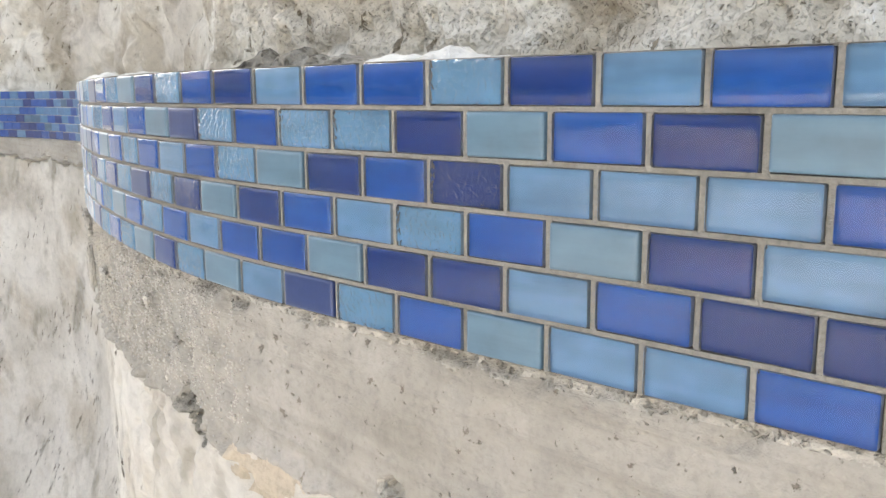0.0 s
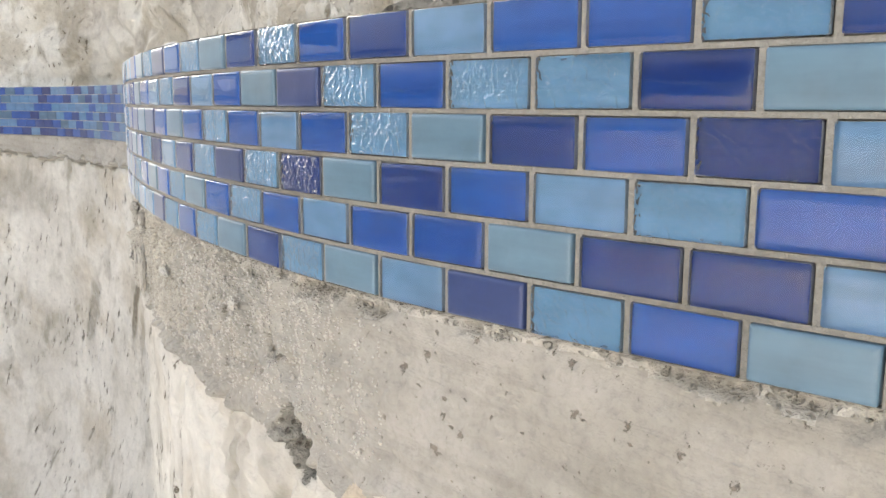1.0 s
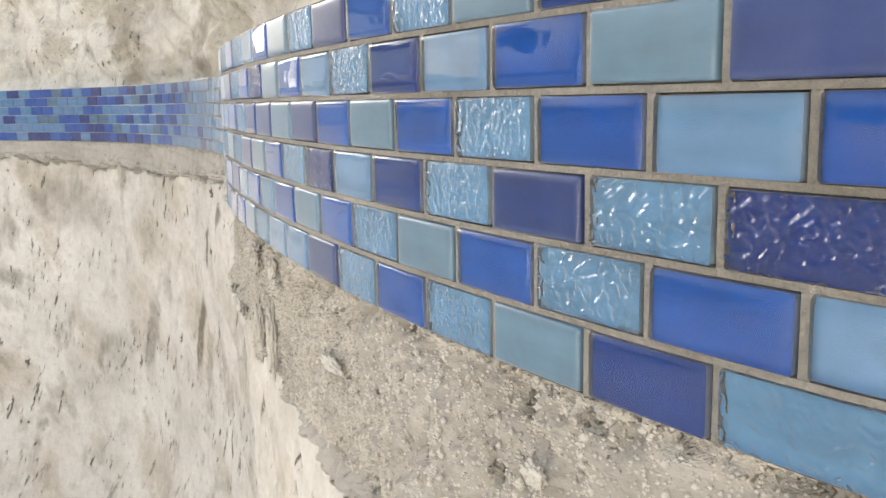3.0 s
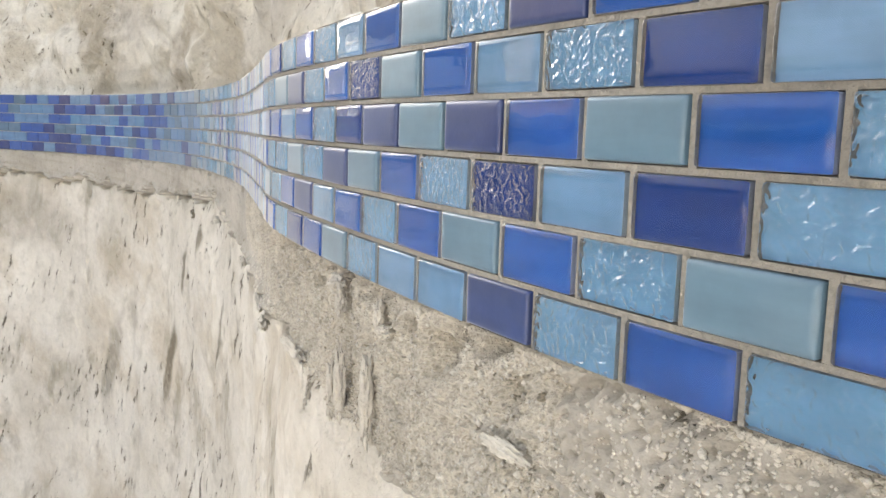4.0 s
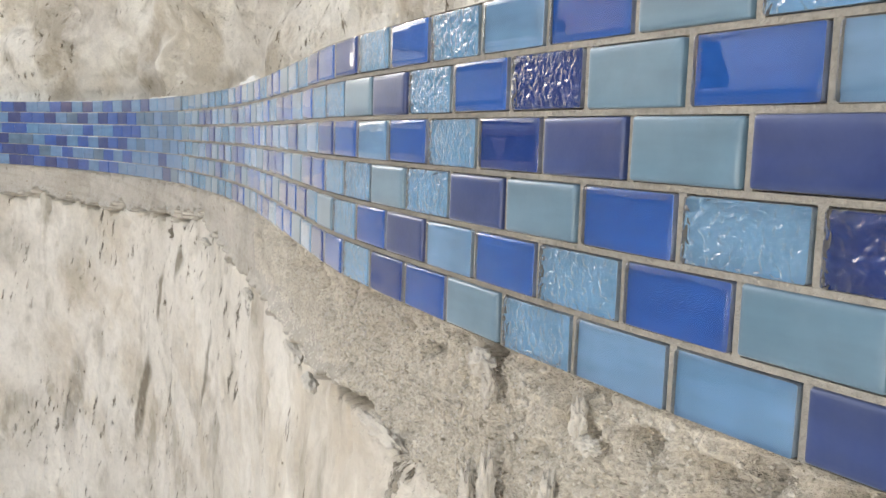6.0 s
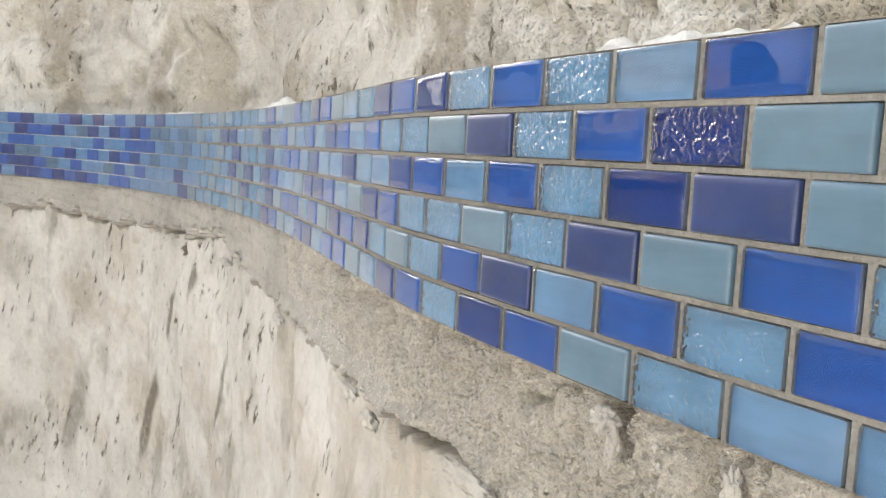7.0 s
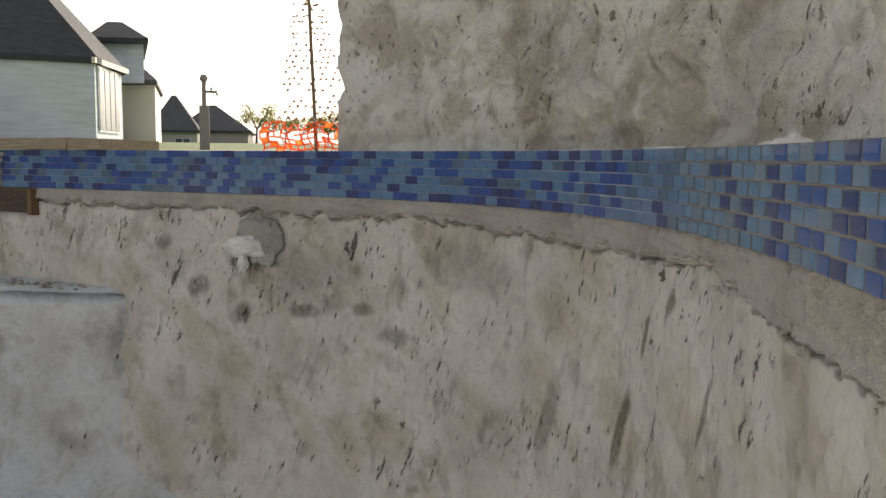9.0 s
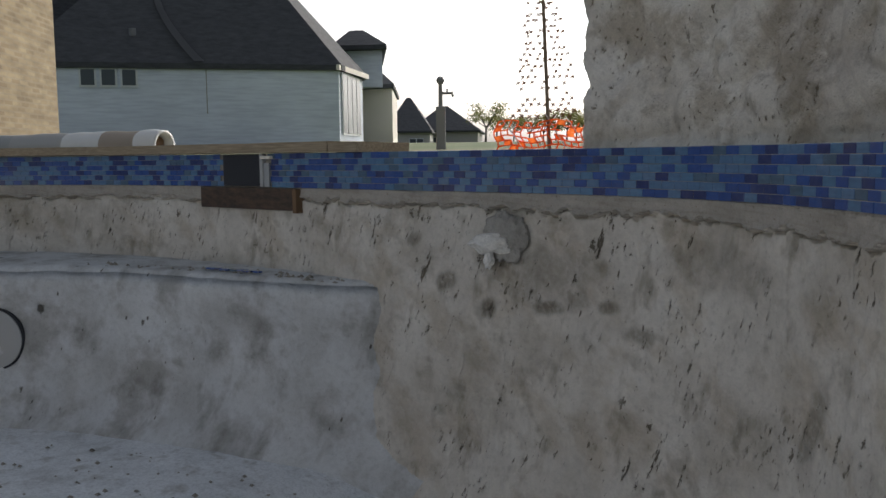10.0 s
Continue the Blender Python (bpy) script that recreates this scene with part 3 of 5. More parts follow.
def low_rows(u, x, y):
    e = edge_z(u)
    step = 0.008 + 0.008 * ease(15, 22, u)
    rough = 0.2 + 0.8 * ease(10.5, 14, u) * (1 - ease(30, 37, u))
    shelf = ease(22.5, 25, u)
    lumps = 0.35 + abs(n3(u * 1.9, 8.2, 0)) * 1.6
    sandy = ease(13, 16, u) * (1 - ease(33, 38, u))
    near_lip = ease(14, 18, u) * (1 - ease(44, 52, u))
    crack = max(0.0, min(1.0, (0.55 + 0.25 * near_lip + 1.3 * n3(u * 0.8, 2.2, 7) + 0.7 * n3(u * 2.9, 5.2, 7)) * 2))
    out = []
    for z in LOW_Z:
        strip = ease(e - 0.002, e + 0.003, z)
        clod = max(0.0, 0.2 + 1.5 * n3(x * 48, y * 48, z * 40 + 2)) * near_lip
        lip = 0.008 * max(0.0, 1 - abs(z - e - 0.006) / 0.011) * (lumps * (1 - 0.6 * near_lip) + clod)
        groove = (0.050 - 0.026 * ease(45, 56, u)) * max(0.0, 1 - abs(z - e + 0.006) / (0.0055 + 0.005 * near_lip * (0.5 + abs(n3(u * 3.1, 3.3, 0))) + 0.001 * ease(40, 50, u))) * crack * ease(15, 22, u)
        big = 0.012 * n3(x * 3.1, y * 3.1, z * 2.2) + 0.008 * n3(x * 9, y * 9, z * 5)
        mid = 0.0040 * n3(x * 26, y * 26, z * 20) + 0.0026 * n3(x * 70, y * 70, z * 45)
        sand = rough * (1 - shelf * (1 - ease(0.925, 0.95, z)))
        fine = (0.0007 * n3(x * 90, y * 90, z * 100) + 0.006 * max(0.0, n3(x * 225, y * 225, z * 250) - 0.03) + 0.006 * max(0.0, n3(x * 340 + 5, y * 340, z * 350) - 0.03)) * sand if z > 0.86 and u < 38 else 0.0
        pit = 0.0
        if z > 0.6 and u < 60:
            h = n3(x * 34 + 9, y * 34, z * 24)
            pit = 0.014 * max(0.0, h - 0.40) / 0.4 * (1 - 0.75 * strip) * ease(0.6, 0.7, z)
            crumb = n3(x * 55 + 3, y * 55, z * 60)
            pit += (0.014 + 0.026 * sandy) * max(0.0, crumb - 0.2 + 0.1 * sandy) * ease(0.965 - 0.02 * sandy, 0.992, z)
            pit += worn(u, z, x, y, HOLLOWS)
            flaky = ease(6.5, 10, u) * (1 - ease(13, 16, u))
            if flaky:
                pit += flaky * (0.010 * max(0.0, n3(x * 42, y * 42, z * 60 + 4) - 0.12) + 0.004 * n3(x * 85, y * 85, z * 110))
            # crumbled gap right under the tiles
            gap = gap_at(u)
            pit += 0.016 * ease(-0.05, 0.25, gap) * ease(0.9935 - 0.008 * max(0.0, gap), 0.9975, z)
        toe = -0.35 * max(0.0, 0.25 - z) ** 2
        top = max(0.0, min(1.0, (TILE_LOW - z) / 0.007))
        skin = 0.0045 + 0.004 * n3(x * 8, y * 8, z * 9) + mid * 0.5 - lip + fine
        bare = 0.004 + step + big + mid + fine * 0.6 + groove
        off = bare * (1 - strip) + skin * strip + pit + toe
        out.append((0.022 if z > TILE_LOW else max(0.0015, off * top + 0.004 * (1 - top)) if z > 0.97 else off, z))
    return out


def coat(u, z):
    if 1.0 > z > 0.84 and u < 38:
        (x, y) = (float(q) for q in plan(u)[:2])
        if worn(u, z, x, y, HOLLOWS[:1]) > 0.004:
            return 5
        # notches along the coat's edge have their shade put into this tone
        if worn(u, z, x, y, HOLLOWS) > 0.003:
            return 3
        if worn(u, z, x, y, STAINS) > 0.5:
            return 4
    # the crumbled gap under the tiles takes the same tone as the hollows
    if u < 14 and z > 0.9955 - 0.012 * max(0.0, gap_at(u) + 0.05):
        return 3
    if z <= edge_z(u):
        return 0
    low = 0.90 if u < 23 else 0.935
    return 2 if 15.0 + 1.6 * n3(z * 40, 1, 1) + 1.2 * n3(u * 2.3, z * 150, 5) < u < 33 and z > low + 0.02 * n3(u * 0.8, 2, 2) + 0.01 * n3(u * 5, 2, 2) else 1


# dark smudges, streaks and stains, and notch shade put into the colour: tiles along, height, half width in tiles, half
# height, strength
DARK_MARKS = [(45.7, 0.848, 0.35, 0.035, 1.0), (47.9, 0.77, 0.22, 0.06, 1.0), (57.3, 0.45, 0.9, 0.16, 0.6), (50.3, 0.53, 0.5, 0.13, 0.9), (70.8, 0.555, 1.7, 0.035, 0.6), (83.7, 0.57, 1.1, 0.05, 0.8), (78.5, 0.60, 1.5, 0.035, 0.8), (73.5, 0.63, 1.0, 0.03, 0.7), (87.5, 0.66, 1.2, 0.05, 0.7),
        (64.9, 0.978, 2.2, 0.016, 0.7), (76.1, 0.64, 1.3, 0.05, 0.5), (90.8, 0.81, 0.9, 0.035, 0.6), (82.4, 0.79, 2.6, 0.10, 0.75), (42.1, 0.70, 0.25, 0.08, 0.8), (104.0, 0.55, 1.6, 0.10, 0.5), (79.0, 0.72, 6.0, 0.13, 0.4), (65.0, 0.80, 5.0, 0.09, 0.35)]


def dark_mark_at(u, z):
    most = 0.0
    for du, dz, hu, hz, f in DARK_MARKS:
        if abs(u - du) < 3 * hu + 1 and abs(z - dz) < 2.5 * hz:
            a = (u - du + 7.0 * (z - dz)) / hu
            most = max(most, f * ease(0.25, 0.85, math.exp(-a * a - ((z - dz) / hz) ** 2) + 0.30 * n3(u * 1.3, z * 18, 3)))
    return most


pool_wall = sheet("pool_wall", U_ALL, low_rows, [gunite, render_coat, sand_render, hollow_render, tan_stain, grey_mortar], closed=True, choose=coat)
_co = np.array([(u, z) for u in U_ALL for z in LOW_Z])
_layer = pool_wall.data.attributes.new("dark_mark", "FLOAT", "POINT")
_layer.data.foreach_set("value", [dark_mark_at(u, z) if 40 < u < 112 and z > 0.2 else 0.0 for u, z in _co])
tagged(pool_wall, "rough beige gunite pool wall with a ragged render coat below the tiles", "pool wall", kind="structure")


def floor_mesh():
    us = np.arange(CU[0], CU[0] + LOOP, 1.5)
    x, y, nx, ny = plan(us)
    cx, cy = -2.8, -0.1
    verts, faces, rings = [], [], 26
    for i in range(len(us)):
        for r in range(rings):
            f = 1.03 * (1 - r / (rings - 1))
            px, py = cx + (x[i] - cx) * f, cy + (y[i] - cy) * f
            deep = min(1.0, max(0.0, (px + 3.3) / 1.2))
            z = -0.14 - 0.40 * deep * deep * (3 - 2 * deep) + 0.012 * n3(px * 2, py * 2, 0) + 0.004 * n3(px * 11, py * 11, 2)
            verts.append((px, py, z))
    n = len(us)
    for i in range(n):
        for r in range(rings - 1):
            j = (i + 1) % n
            faces.append((i * rings + r, j * rings + r, j * rings + r + 1, i * rings + r + 1))
    return mesh_object("pool_floor", verts, faces, floor_plaster, True)


tagged(floor_mesh(), "dusty grey plaster pool floor with crumbs", "pool floor", kind="structure")


def bench_mesh():
    front = [(-2.45, 3.42), (-2.80, 3.29), (-3.02, 3.21), (-3.25, 3.12), (-3.58, 3.015), (-4.1, 2.92), (-4.57, 2.76), (-4.93, 2.53), (-5.3, 2.1), (-5.6, 1.4), (-5.75, 0.6)]
    fu = np.arange(len(front))
    t = np.linspace(0, len(front) - 1, 120)
    fx, fy = np.interp(t, fu, [p[0] for p in front]), np.interp(t, fu, [p[1] for p in front])
    ker = np.ones(9) / 9
    fx[4:-4], fy[4:-4] = np.convolve(fx, ker, "valid"), np.convolve(fy, ker, "valid")
    verts, faces, uvs = [], [], []
    run = np.concatenate([[0], np.cumsum(np.hypot(np.diff(fx), np.diff(fy)))]) + 40
    for i in range(len(t)):
        dx, dy = np.gradient(fx)[i], np.gradient(fy)[i]
        m = math.hypot(dx, dy)
        nx, ny = -dy / m, dx / m
        prof = [(-1.3, BENCH_Z + 0.01), (-0.6, BENCH_Z + 0.006), (-0.3, BENCH_Z + 0.003), (-0.1, BENCH_Z), (-0.03, BENCH_Z - 0.004), (-0.008, BENCH_Z - 0.018), (0.0, BENCH_Z - 0.05)]
        prof += [(0.012 * math.sin(q), z) for q, z in enumerate(np.linspace(0.6, 0.15, 10))] + [(0.02, 0.06), (0.04, -0.02), (0.09, -0.09), (0.16, -0.14), (0.2, -0.5)]
        for q, (o, z) in enumerate(prof):
            px, py = fx[i] + nx * o, fy[i] + ny * o
            k = 0.012 * n3(px * 3, py * 3, z * 3) + 0.004 * n3(px * 12, py * 12, z * 12)
            verts.append((px + nx * k, py + ny * k, z + 0.006 * n3(px * 9, py * 9, 1)))
            uvs.append((run[i], z - min(0.0, o + 0.03)))
        kk = len(prof)
    for i in range(len(t) - 1):
        for q in range(kk - 1):
            faces.append((i * kk + q, (i + 1) * kk + q, (i + 1) * kk + q + 1, i * kk + q + 1))
    return mesh_object("pool_bench", verts, faces, bench_plaster, True, uvs=uvs)


tagged(bench_mesh(), "curved grey plaster bench along the pool wall", "pool bench", kind="structure")

# ---- raised rough wall behind the band ----
WALL_END = 78.8
UP_Z = np.concatenate([np.arange(TILE_TOP - 0.03, 1.42, 0.0055), np.arange(1.42, 1.75, 0.009), np.arange(1.75, 2.06, 0.03)])


def up_rows(u, x, y):
    out = []
    for z in UP_Z:
        big = 0.05 * n3(x * 2.1, y * 2.1, z * 2.4 + 7) - 0.09 * abs(n3(x * 4.2, y * 4.2, z * 3.6 + 3)) - 0.055 * abs(n3(x * 10, y * 10, z * 8)) + 0.04
        big = big * (0.35 + 0.65 * ease(28, 50, u)) * (1 - 0.85 * ease(75, 79, u)) - 0.012 * (1 - ease(28, 50, u))
        pebbly = 1 - ease(20, 44, u)
        fine = 0.004 * n3(x * 30, y * 30, z * 26) + 0.0018 * n3(x * 60, y * 60, z * 55) + pebbly * (0.008 * n3(x * 38, y * 38, z * 38) + 0.024 * max(0.0, n3(x * 72, y * 72, z * 80) - 0.02) + 0.012 * max(0.0, n3(x * 150 + 2, y * 150, z * 160) - 0.1))
        toe = -0.03 * max(0.0, 1 - (z - TILE_TOP + 0.03) / 0.06)
        end = 0.30 * max(0.0, (u - WALL_END + 0.9 + 0.6 * n3(z * 6.3, 4.0, 0) + 0.3 * n3(z * 17, 4.0 + z * 3, 0) + 0.12 * n3(z * 47, 1.0 + z * 11, 0)) / 0.9) ** 3
        out.append((0.20 + big + fine + toe + end, z))
    out += [(0.6, 2.05), (0.6, TILE_TOP - 0.03)]
    return out


def raised_wall():
    us = np.concatenate([np.arange(-12, 0, 0.2), np.arange(0, 46, 0.08), np.arange(46, WALL_END, 0.2)])
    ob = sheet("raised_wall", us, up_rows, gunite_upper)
    return tagged(ob, "rough lumpy brown-grey gunite wall raised behind the tile band", "wall", kind="structure")


raised_wall()

# ---- ground sheet out to the horizon ----


def ground_mesh():
    us = np.arange(CU[0], CU[0] + LOOP, 3.0)
    x, y, nx, ny = plan(us)
    cx, cy = -2.8, -0.1
    radii = [0.28, 0.6, 1.2, 2.5, 5, 9, 14, 20, 27, 36, 50, 75, 110, 170, 300, 600, 1500]
    verts, faces = [], []
    n, k = len(us), len(radii)
    for i in range(n):
        a = math.atan2(y[i] - cy, x[i] - cx)
        d0 = math.hypot(y[i] - cy, x[i] - cx)
        for r in radii:
            px, py = cx + math.cos(a) * (d0 + r), cy + math.sin(a) * (d0 + r)
            z = 1.12 + 0.018 * max(0, min(r, 60) - 1.5) + (0.03 * n3(px * 0.5, py * 0.5, 0) if 1 < r < 200 else 0) + max(0, r - 60) * 0.012 * (1 if r < 400 else 0.35)
            verts.append((px, py, z))
    for i in range(n):
        j = (i + 1) % n
        for q in range(k - 1):
            faces.append((i * k + q, i * k + q + 1, j * k + q + 1, j * k + q))
    return mesh_object("ground", verts, faces, grass_mat, True)


tagged(ground_mesh(), "bare soil and thin green grass round the pool", "ground", kind="structure")

# ---- background houses ----
EYE_XY = (-0.60, 0.59)


def bearing(az, d):
    return EYE_XY[0] - d * math.sin(radians(az)), EYE_XY[1] + d * math.cos(radians(az))


def prism(foot, z0, z1):
    bm = bmesh.new()
    lo = [bm.verts.new((*p, z0)) for p in foot]
    hi = [bm.verts.new((*p, z1)) for p in foot]
    n = len(foot)
    for i in range(n):
        bm.faces.new((lo[i], lo[(i + 1) % n], hi[(i + 1) % n], hi[i]))
    bm.faces.new(hi)
    bm.faces.new(lo[::-1])
    bmesh.ops.recalc_face_normals(bm, faces=bm.faces)
    return bm


def hip_roof(foot, z, height, over=0.5, shrink=0.25, thick=0.18):
    c = Vector((sum(p[0] for p in foot) / len(foot), sum(p[1] for p in foot) / len(foot)))
    bm = bmesh.new()
    ring = []
    for f, dz in ((1, -thick), (1, 0), (shrink, height)):
        row = []
        for p in foot:
            d = Vector(p) - c
            q = c + d * f + (d.normalized() * over if f == 1 else Vector((0, 0)))
            row.append(bm.verts.new((q.x, q.y, z + dz)))
        ring.append(row)
    n = len(foot)
    for a, b in zip(ring, ring[1:]):
        for i in range(n):
            bm.faces.new((a[i], a[(i + 1) % n], b[(i + 1) % n], b[i]))
    bm.faces.new(ring[-1])
    bm.faces.new(ring[0][::-1])
    bmesh.ops.recalc_face_normals(bm, faces=bm.faces)
    return bm


def wall_window(parent, a, b, s0, s1, z0, z1, panes=1):
    """A window on the wall from a to b, between s0 and s1 metres along it."""
    a, b = Vector(a), Vector(b)
    d = (b - a).normalized()
    nrm = Vector((d.y, -d.x))
    if nrm.dot(Vector(EYE_XY) - a) < 0:
        nrm = -nrm

    def slab(t0, t1, y0, y1, depth):
        bm = bmesh.new()
        p0, p1 = a + d * t0 + nrm * 0.02, a + d * t1 + nrm * 0.02
        q0, q1 = p0 + nrm * depth, p1 + nrm * depth
        box_v = [bm.verts.new((p.x, p.y, z)) for z in (y0, y1) for p in (p0, p1, q1, q0)]
        for f in ((0, 1, 2, 3), (4, 5, 6, 7), (0, 1, 5, 4), (1, 2, 6, 5), (2, 3, 7, 6), (3, 0, 4, 7)):
            bm.faces.new([box_v[i] for i in f])
        bmesh.ops.recalc_face_normals(bm, faces=bm.faces)
        return bm
    win = part("window", slab(s0, s1, z0, z1, 0.03), white_trim, parent)
    w = (s1 - s0) / panes
    for i in range(panes):
        part("pane", slab(s0 + w * i + 0.06, s0 + w * (i + 1) - 0.06, z0 + 0.07, z1 - 0.07, 0.045), pane_glass, win)


def grey_house():
    h = thing("house", "white-grey brick house with a dark shingle hip roof", "house")
    p1, p2 = bearing(45.4, 30), bearing(64.5, 30.6)
    p3, p4, p5 = bearing(66, 42), bearing(46.5, 44), bearing(43.9, 33.4)
    foot = [p1, p2, p3, p4, p5]
    part("wall", prism(foot, 1.3, 4.15), house_white, h)
    part("roof", hip_roof(foot, 4.2, 6.0, 0.16, 0.12), shingle, h, "dark grey shingle roof")
    part("rear_roof", hip_roof([bearing(59, 36), bearing(78, 36), bearing(78, 47), bearing(59, 47)], 4.2, 9.5, 0.2, 0.6), shingle, h)
    for i in range(3):
        wall_window(h, p1, p2, 6.40 + i * 0.62, 6.92 + i * 0.62, 3.42, 4.05)
    wall_window(h, p1, p5, 0.25, 2.9, 1.9, 4.0, 4)
    fascia = prism([tuple(Vector(p1) + (Vector(p1) - Vector(p5)).normalized() * 0.3), p5, tuple(Vector(p5) + Vector((0.25, 0.1))), tuple(Vector(p1) + Vector((0.25, -0.2)))], 4.02, 4.2)
    part("fascia", fascia, cream_trim, h, "cream fascia board")
    roof_z, roof_h, keep = 4.2, 6.0, 0.12
    mid = Vector((sum(p[0] for p in foot) / 5, sum(p[1] for p in foot) / 5))

    def on_roof(along_eave, up, lift):
        """A place on the roof slope that faces the pool: share of the eave from its near corner, share of the height."""
        p = Vector(p1).lerp(Vector(p2), along_eave)
        edge = p + (p - mid).normalized() * 0.16
        q = edge.lerp(mid + (p - mid) * keep, up)
        toward = (Vector(EYE_XY) - q).normalized() * lift
        return Vector((q.x + toward.x, q.y + toward.y, roof_z + roof_h * up + lift))
    bm = bmesh.new()
    lower, upper = [], []
    for k in range(9):
        f = k / 8
        for side, row in ((-0.015, lower), (0.015, upper)):
            row.append(bm.verts.new(on_roof(0.445 + 0.34 * f + side, 0.62 * f, 0.06 + 0.02 * math.sin(k))))
    for k in range(8):
        bm.faces.new((lower[k], upper[k], upper[k + 1], lower[k + 1]))
    bmesh.ops.solidify(bm, geom=bm.faces[:], thickness=0.05)
    part("valley_flashing", bm, valley_grey, h, "paler strip along the roof valley")
    vent = part("roof_vent", a_box(-0.09, 0.09, -0.09, 0.09, -0.1, 0.16, bevel=0.02), valley_grey, h)
    vent.location = on_roof(0.685, 0.17, 0.0)
    bm = a_box(-0.05, 0.05, -0.05, 0.05, 2.6, 4.1)
    sp = part("downspout", bm, post_paint, h)
    sp.location = (*bearing(53.6, 29.9), 0)
    return h


def wing_house():
    h = thing("house", "cream rendered house wing with an upper dormer and dark roof", "house")
    a, b, c, d = bearing(44.4, 38), bearing(42.0, 37), bearing(41.7, 44), bearing(45.5, 46)
    part("wall", prism([a, b, c, d], 1.3, 4.1), cream_trim, h)
    part("roof", hip_roof([a, b, c, d], 4.15, 1.0, 0.3, 0.3), shingle, h)
    e, f, g, k = bearing(45.6, 37), bearing(42.6, 36.5), bearing(42.8, 42), bearing(46, 42)
    part("upper_wall", prism([e, f, g, k], 4.0, 5.6), house_white, h)
    part("upper_roof", hip_roof([e, f, g, k], 5.65, 0.9, 0.5, 0.3), shingle, h)
    return h


def far_house(az0, az1, d, eave, height, wall=far_wall, label="distant low house with a dark roof"):
    h = thing("house", label, "house", group="distant houses")
    foot = [bearing(az0, d), bearing(az1, d), bearing(az1 - 0.3, d + 12), bearing(az0 + 0.3, d + 12)]
    part("wall", prism(foot, 1.0, eave), wall, h)
    part("roof", hip_roof(foot, eave, height, 0.6, 0.10), shingle, h)
    wall_window(h, foot[0], foot[1], 2.0, 3.4, eave - 1.9, eave - 0.7, 2)
    return h


def brick_house():
    h = thing("house", "blond brick house wall beside the pool", "house")
    a = Vector(bearing(62.2, 13.0))
    d = Vector((0.66, -0.75)).normalized()
    b = a + d * 4.5
    back = (Matrix.Rotation(radians(7), 2) @ (a - Vector(EYE_XY)).normalized()) * 5
    bm = prism([tuple(a), tuple(b), tuple(b + back), tuple(a + back)], 1.2, 4.6)
    uvl = bm.loops.layers.uv.new("uv")
    for f in bm.faces:
        for lp in f.loops:
            co = lp.vert.co
            lp[uvl].uv = ((Vector((co.x, co.y)) - a).dot(d) + (Vector((co.x, co.y)) - a).dot(Vector((-d.y, d.x))), co.z)
    part("wall", bm, blond, h)
    part("roof", hip_roof([tuple(a), tuple(b), tuple(b + back), tuple(a + back)], 4.6, 2.2, 0.4), shingle, h)
    return h


grey_house()
wing_house()
far_house(42.3, 39.6, 85, 3.6, 3.5)
far_house(40.8, 36.5, 95, 3.9, 2.9)
brick_house()


# ---- coping plank, tube, skimmer, board ----
def on_line(u, off, z):
    x, y, nx, ny = (float(q) for q in plan(u))
    return Vector((x - nx * off, y - ny * off, z)), math.degrees(math.atan2(nx, -ny))


def u_at_x(x):
    k = np.where((CU > 60) & (CU < 160))[0]
    return float(np.interp(-x, -CXY[k, 0], CU[k]))


def coping_plank(x0, x1, z0, z1, label):
    u0, u1 = u_at_x(x0), u_at_x(x1)
    us = np.linspace(u0, u1, 24)
    x, y, nx, ny = plan(us)
    verts, faces = [], []
    for i in range(len(us)):
        for off, z in ((-0.03, z0), (-0.03, z1), (0.28, z1), (0.28, z0)):
            w = 0.003 * n3(x[i] * 3, off * 5, z0)
            verts.append((x[i] - nx[i] * off, y[i] - ny[i] * off, z + w))
    for i in range(len(us) - 1):
        for q in range(4):
            faces.append((i * 4 + q, i * 4 + (q + 1) % 4, (i + 1) * 4 + (q + 1) % 4, (i + 1) * 4 + q))
    faces += [(0, 1, 2, 3), ((len(us) - 1) * 4 + 3, (len(us) - 1) * 4 + 2, (len(us) - 1) * 4 + 1, (len(us) - 1) * 4)]
    ob = mesh_object("plank", verts, faces, timber)
    return tagged(ob, label, "plank", group="planks on the pool edge")


coping_plank(-3.10, -3.27, 1.153, 1.192, "short weathered timber plank end lying on the pool edge")
coping_plank(-3.28, -6.0, 1.157, 1.20, "long weathered timber plank lying on the pool edge")


def rough_lump(name, parent, mat, size, seed, label="", amount=0.3, freq=2.0):
    bm = bmesh.new()
    bmesh.ops.create_icosphere(bm, subdivisions=4, radius=1.0)
    for v in bm.verts:
        k = 1 + amount * n3(v.co.x * freq + seed, v.co.y * freq, v.co.z * freq) + amount * 0.5 * n3(v.co.x * freq * 3, v.co.y * freq * 3 + seed, v.co.z * freq * 3)
        v.co = Vector((v.co.x * size[0], v.co.y * size[1], v.co.z * size[2])) * k
    ob = part(name, bm, mat, parent, label)
    for p in ob.data.polygons:
        p.use_smooth = True
    return ob


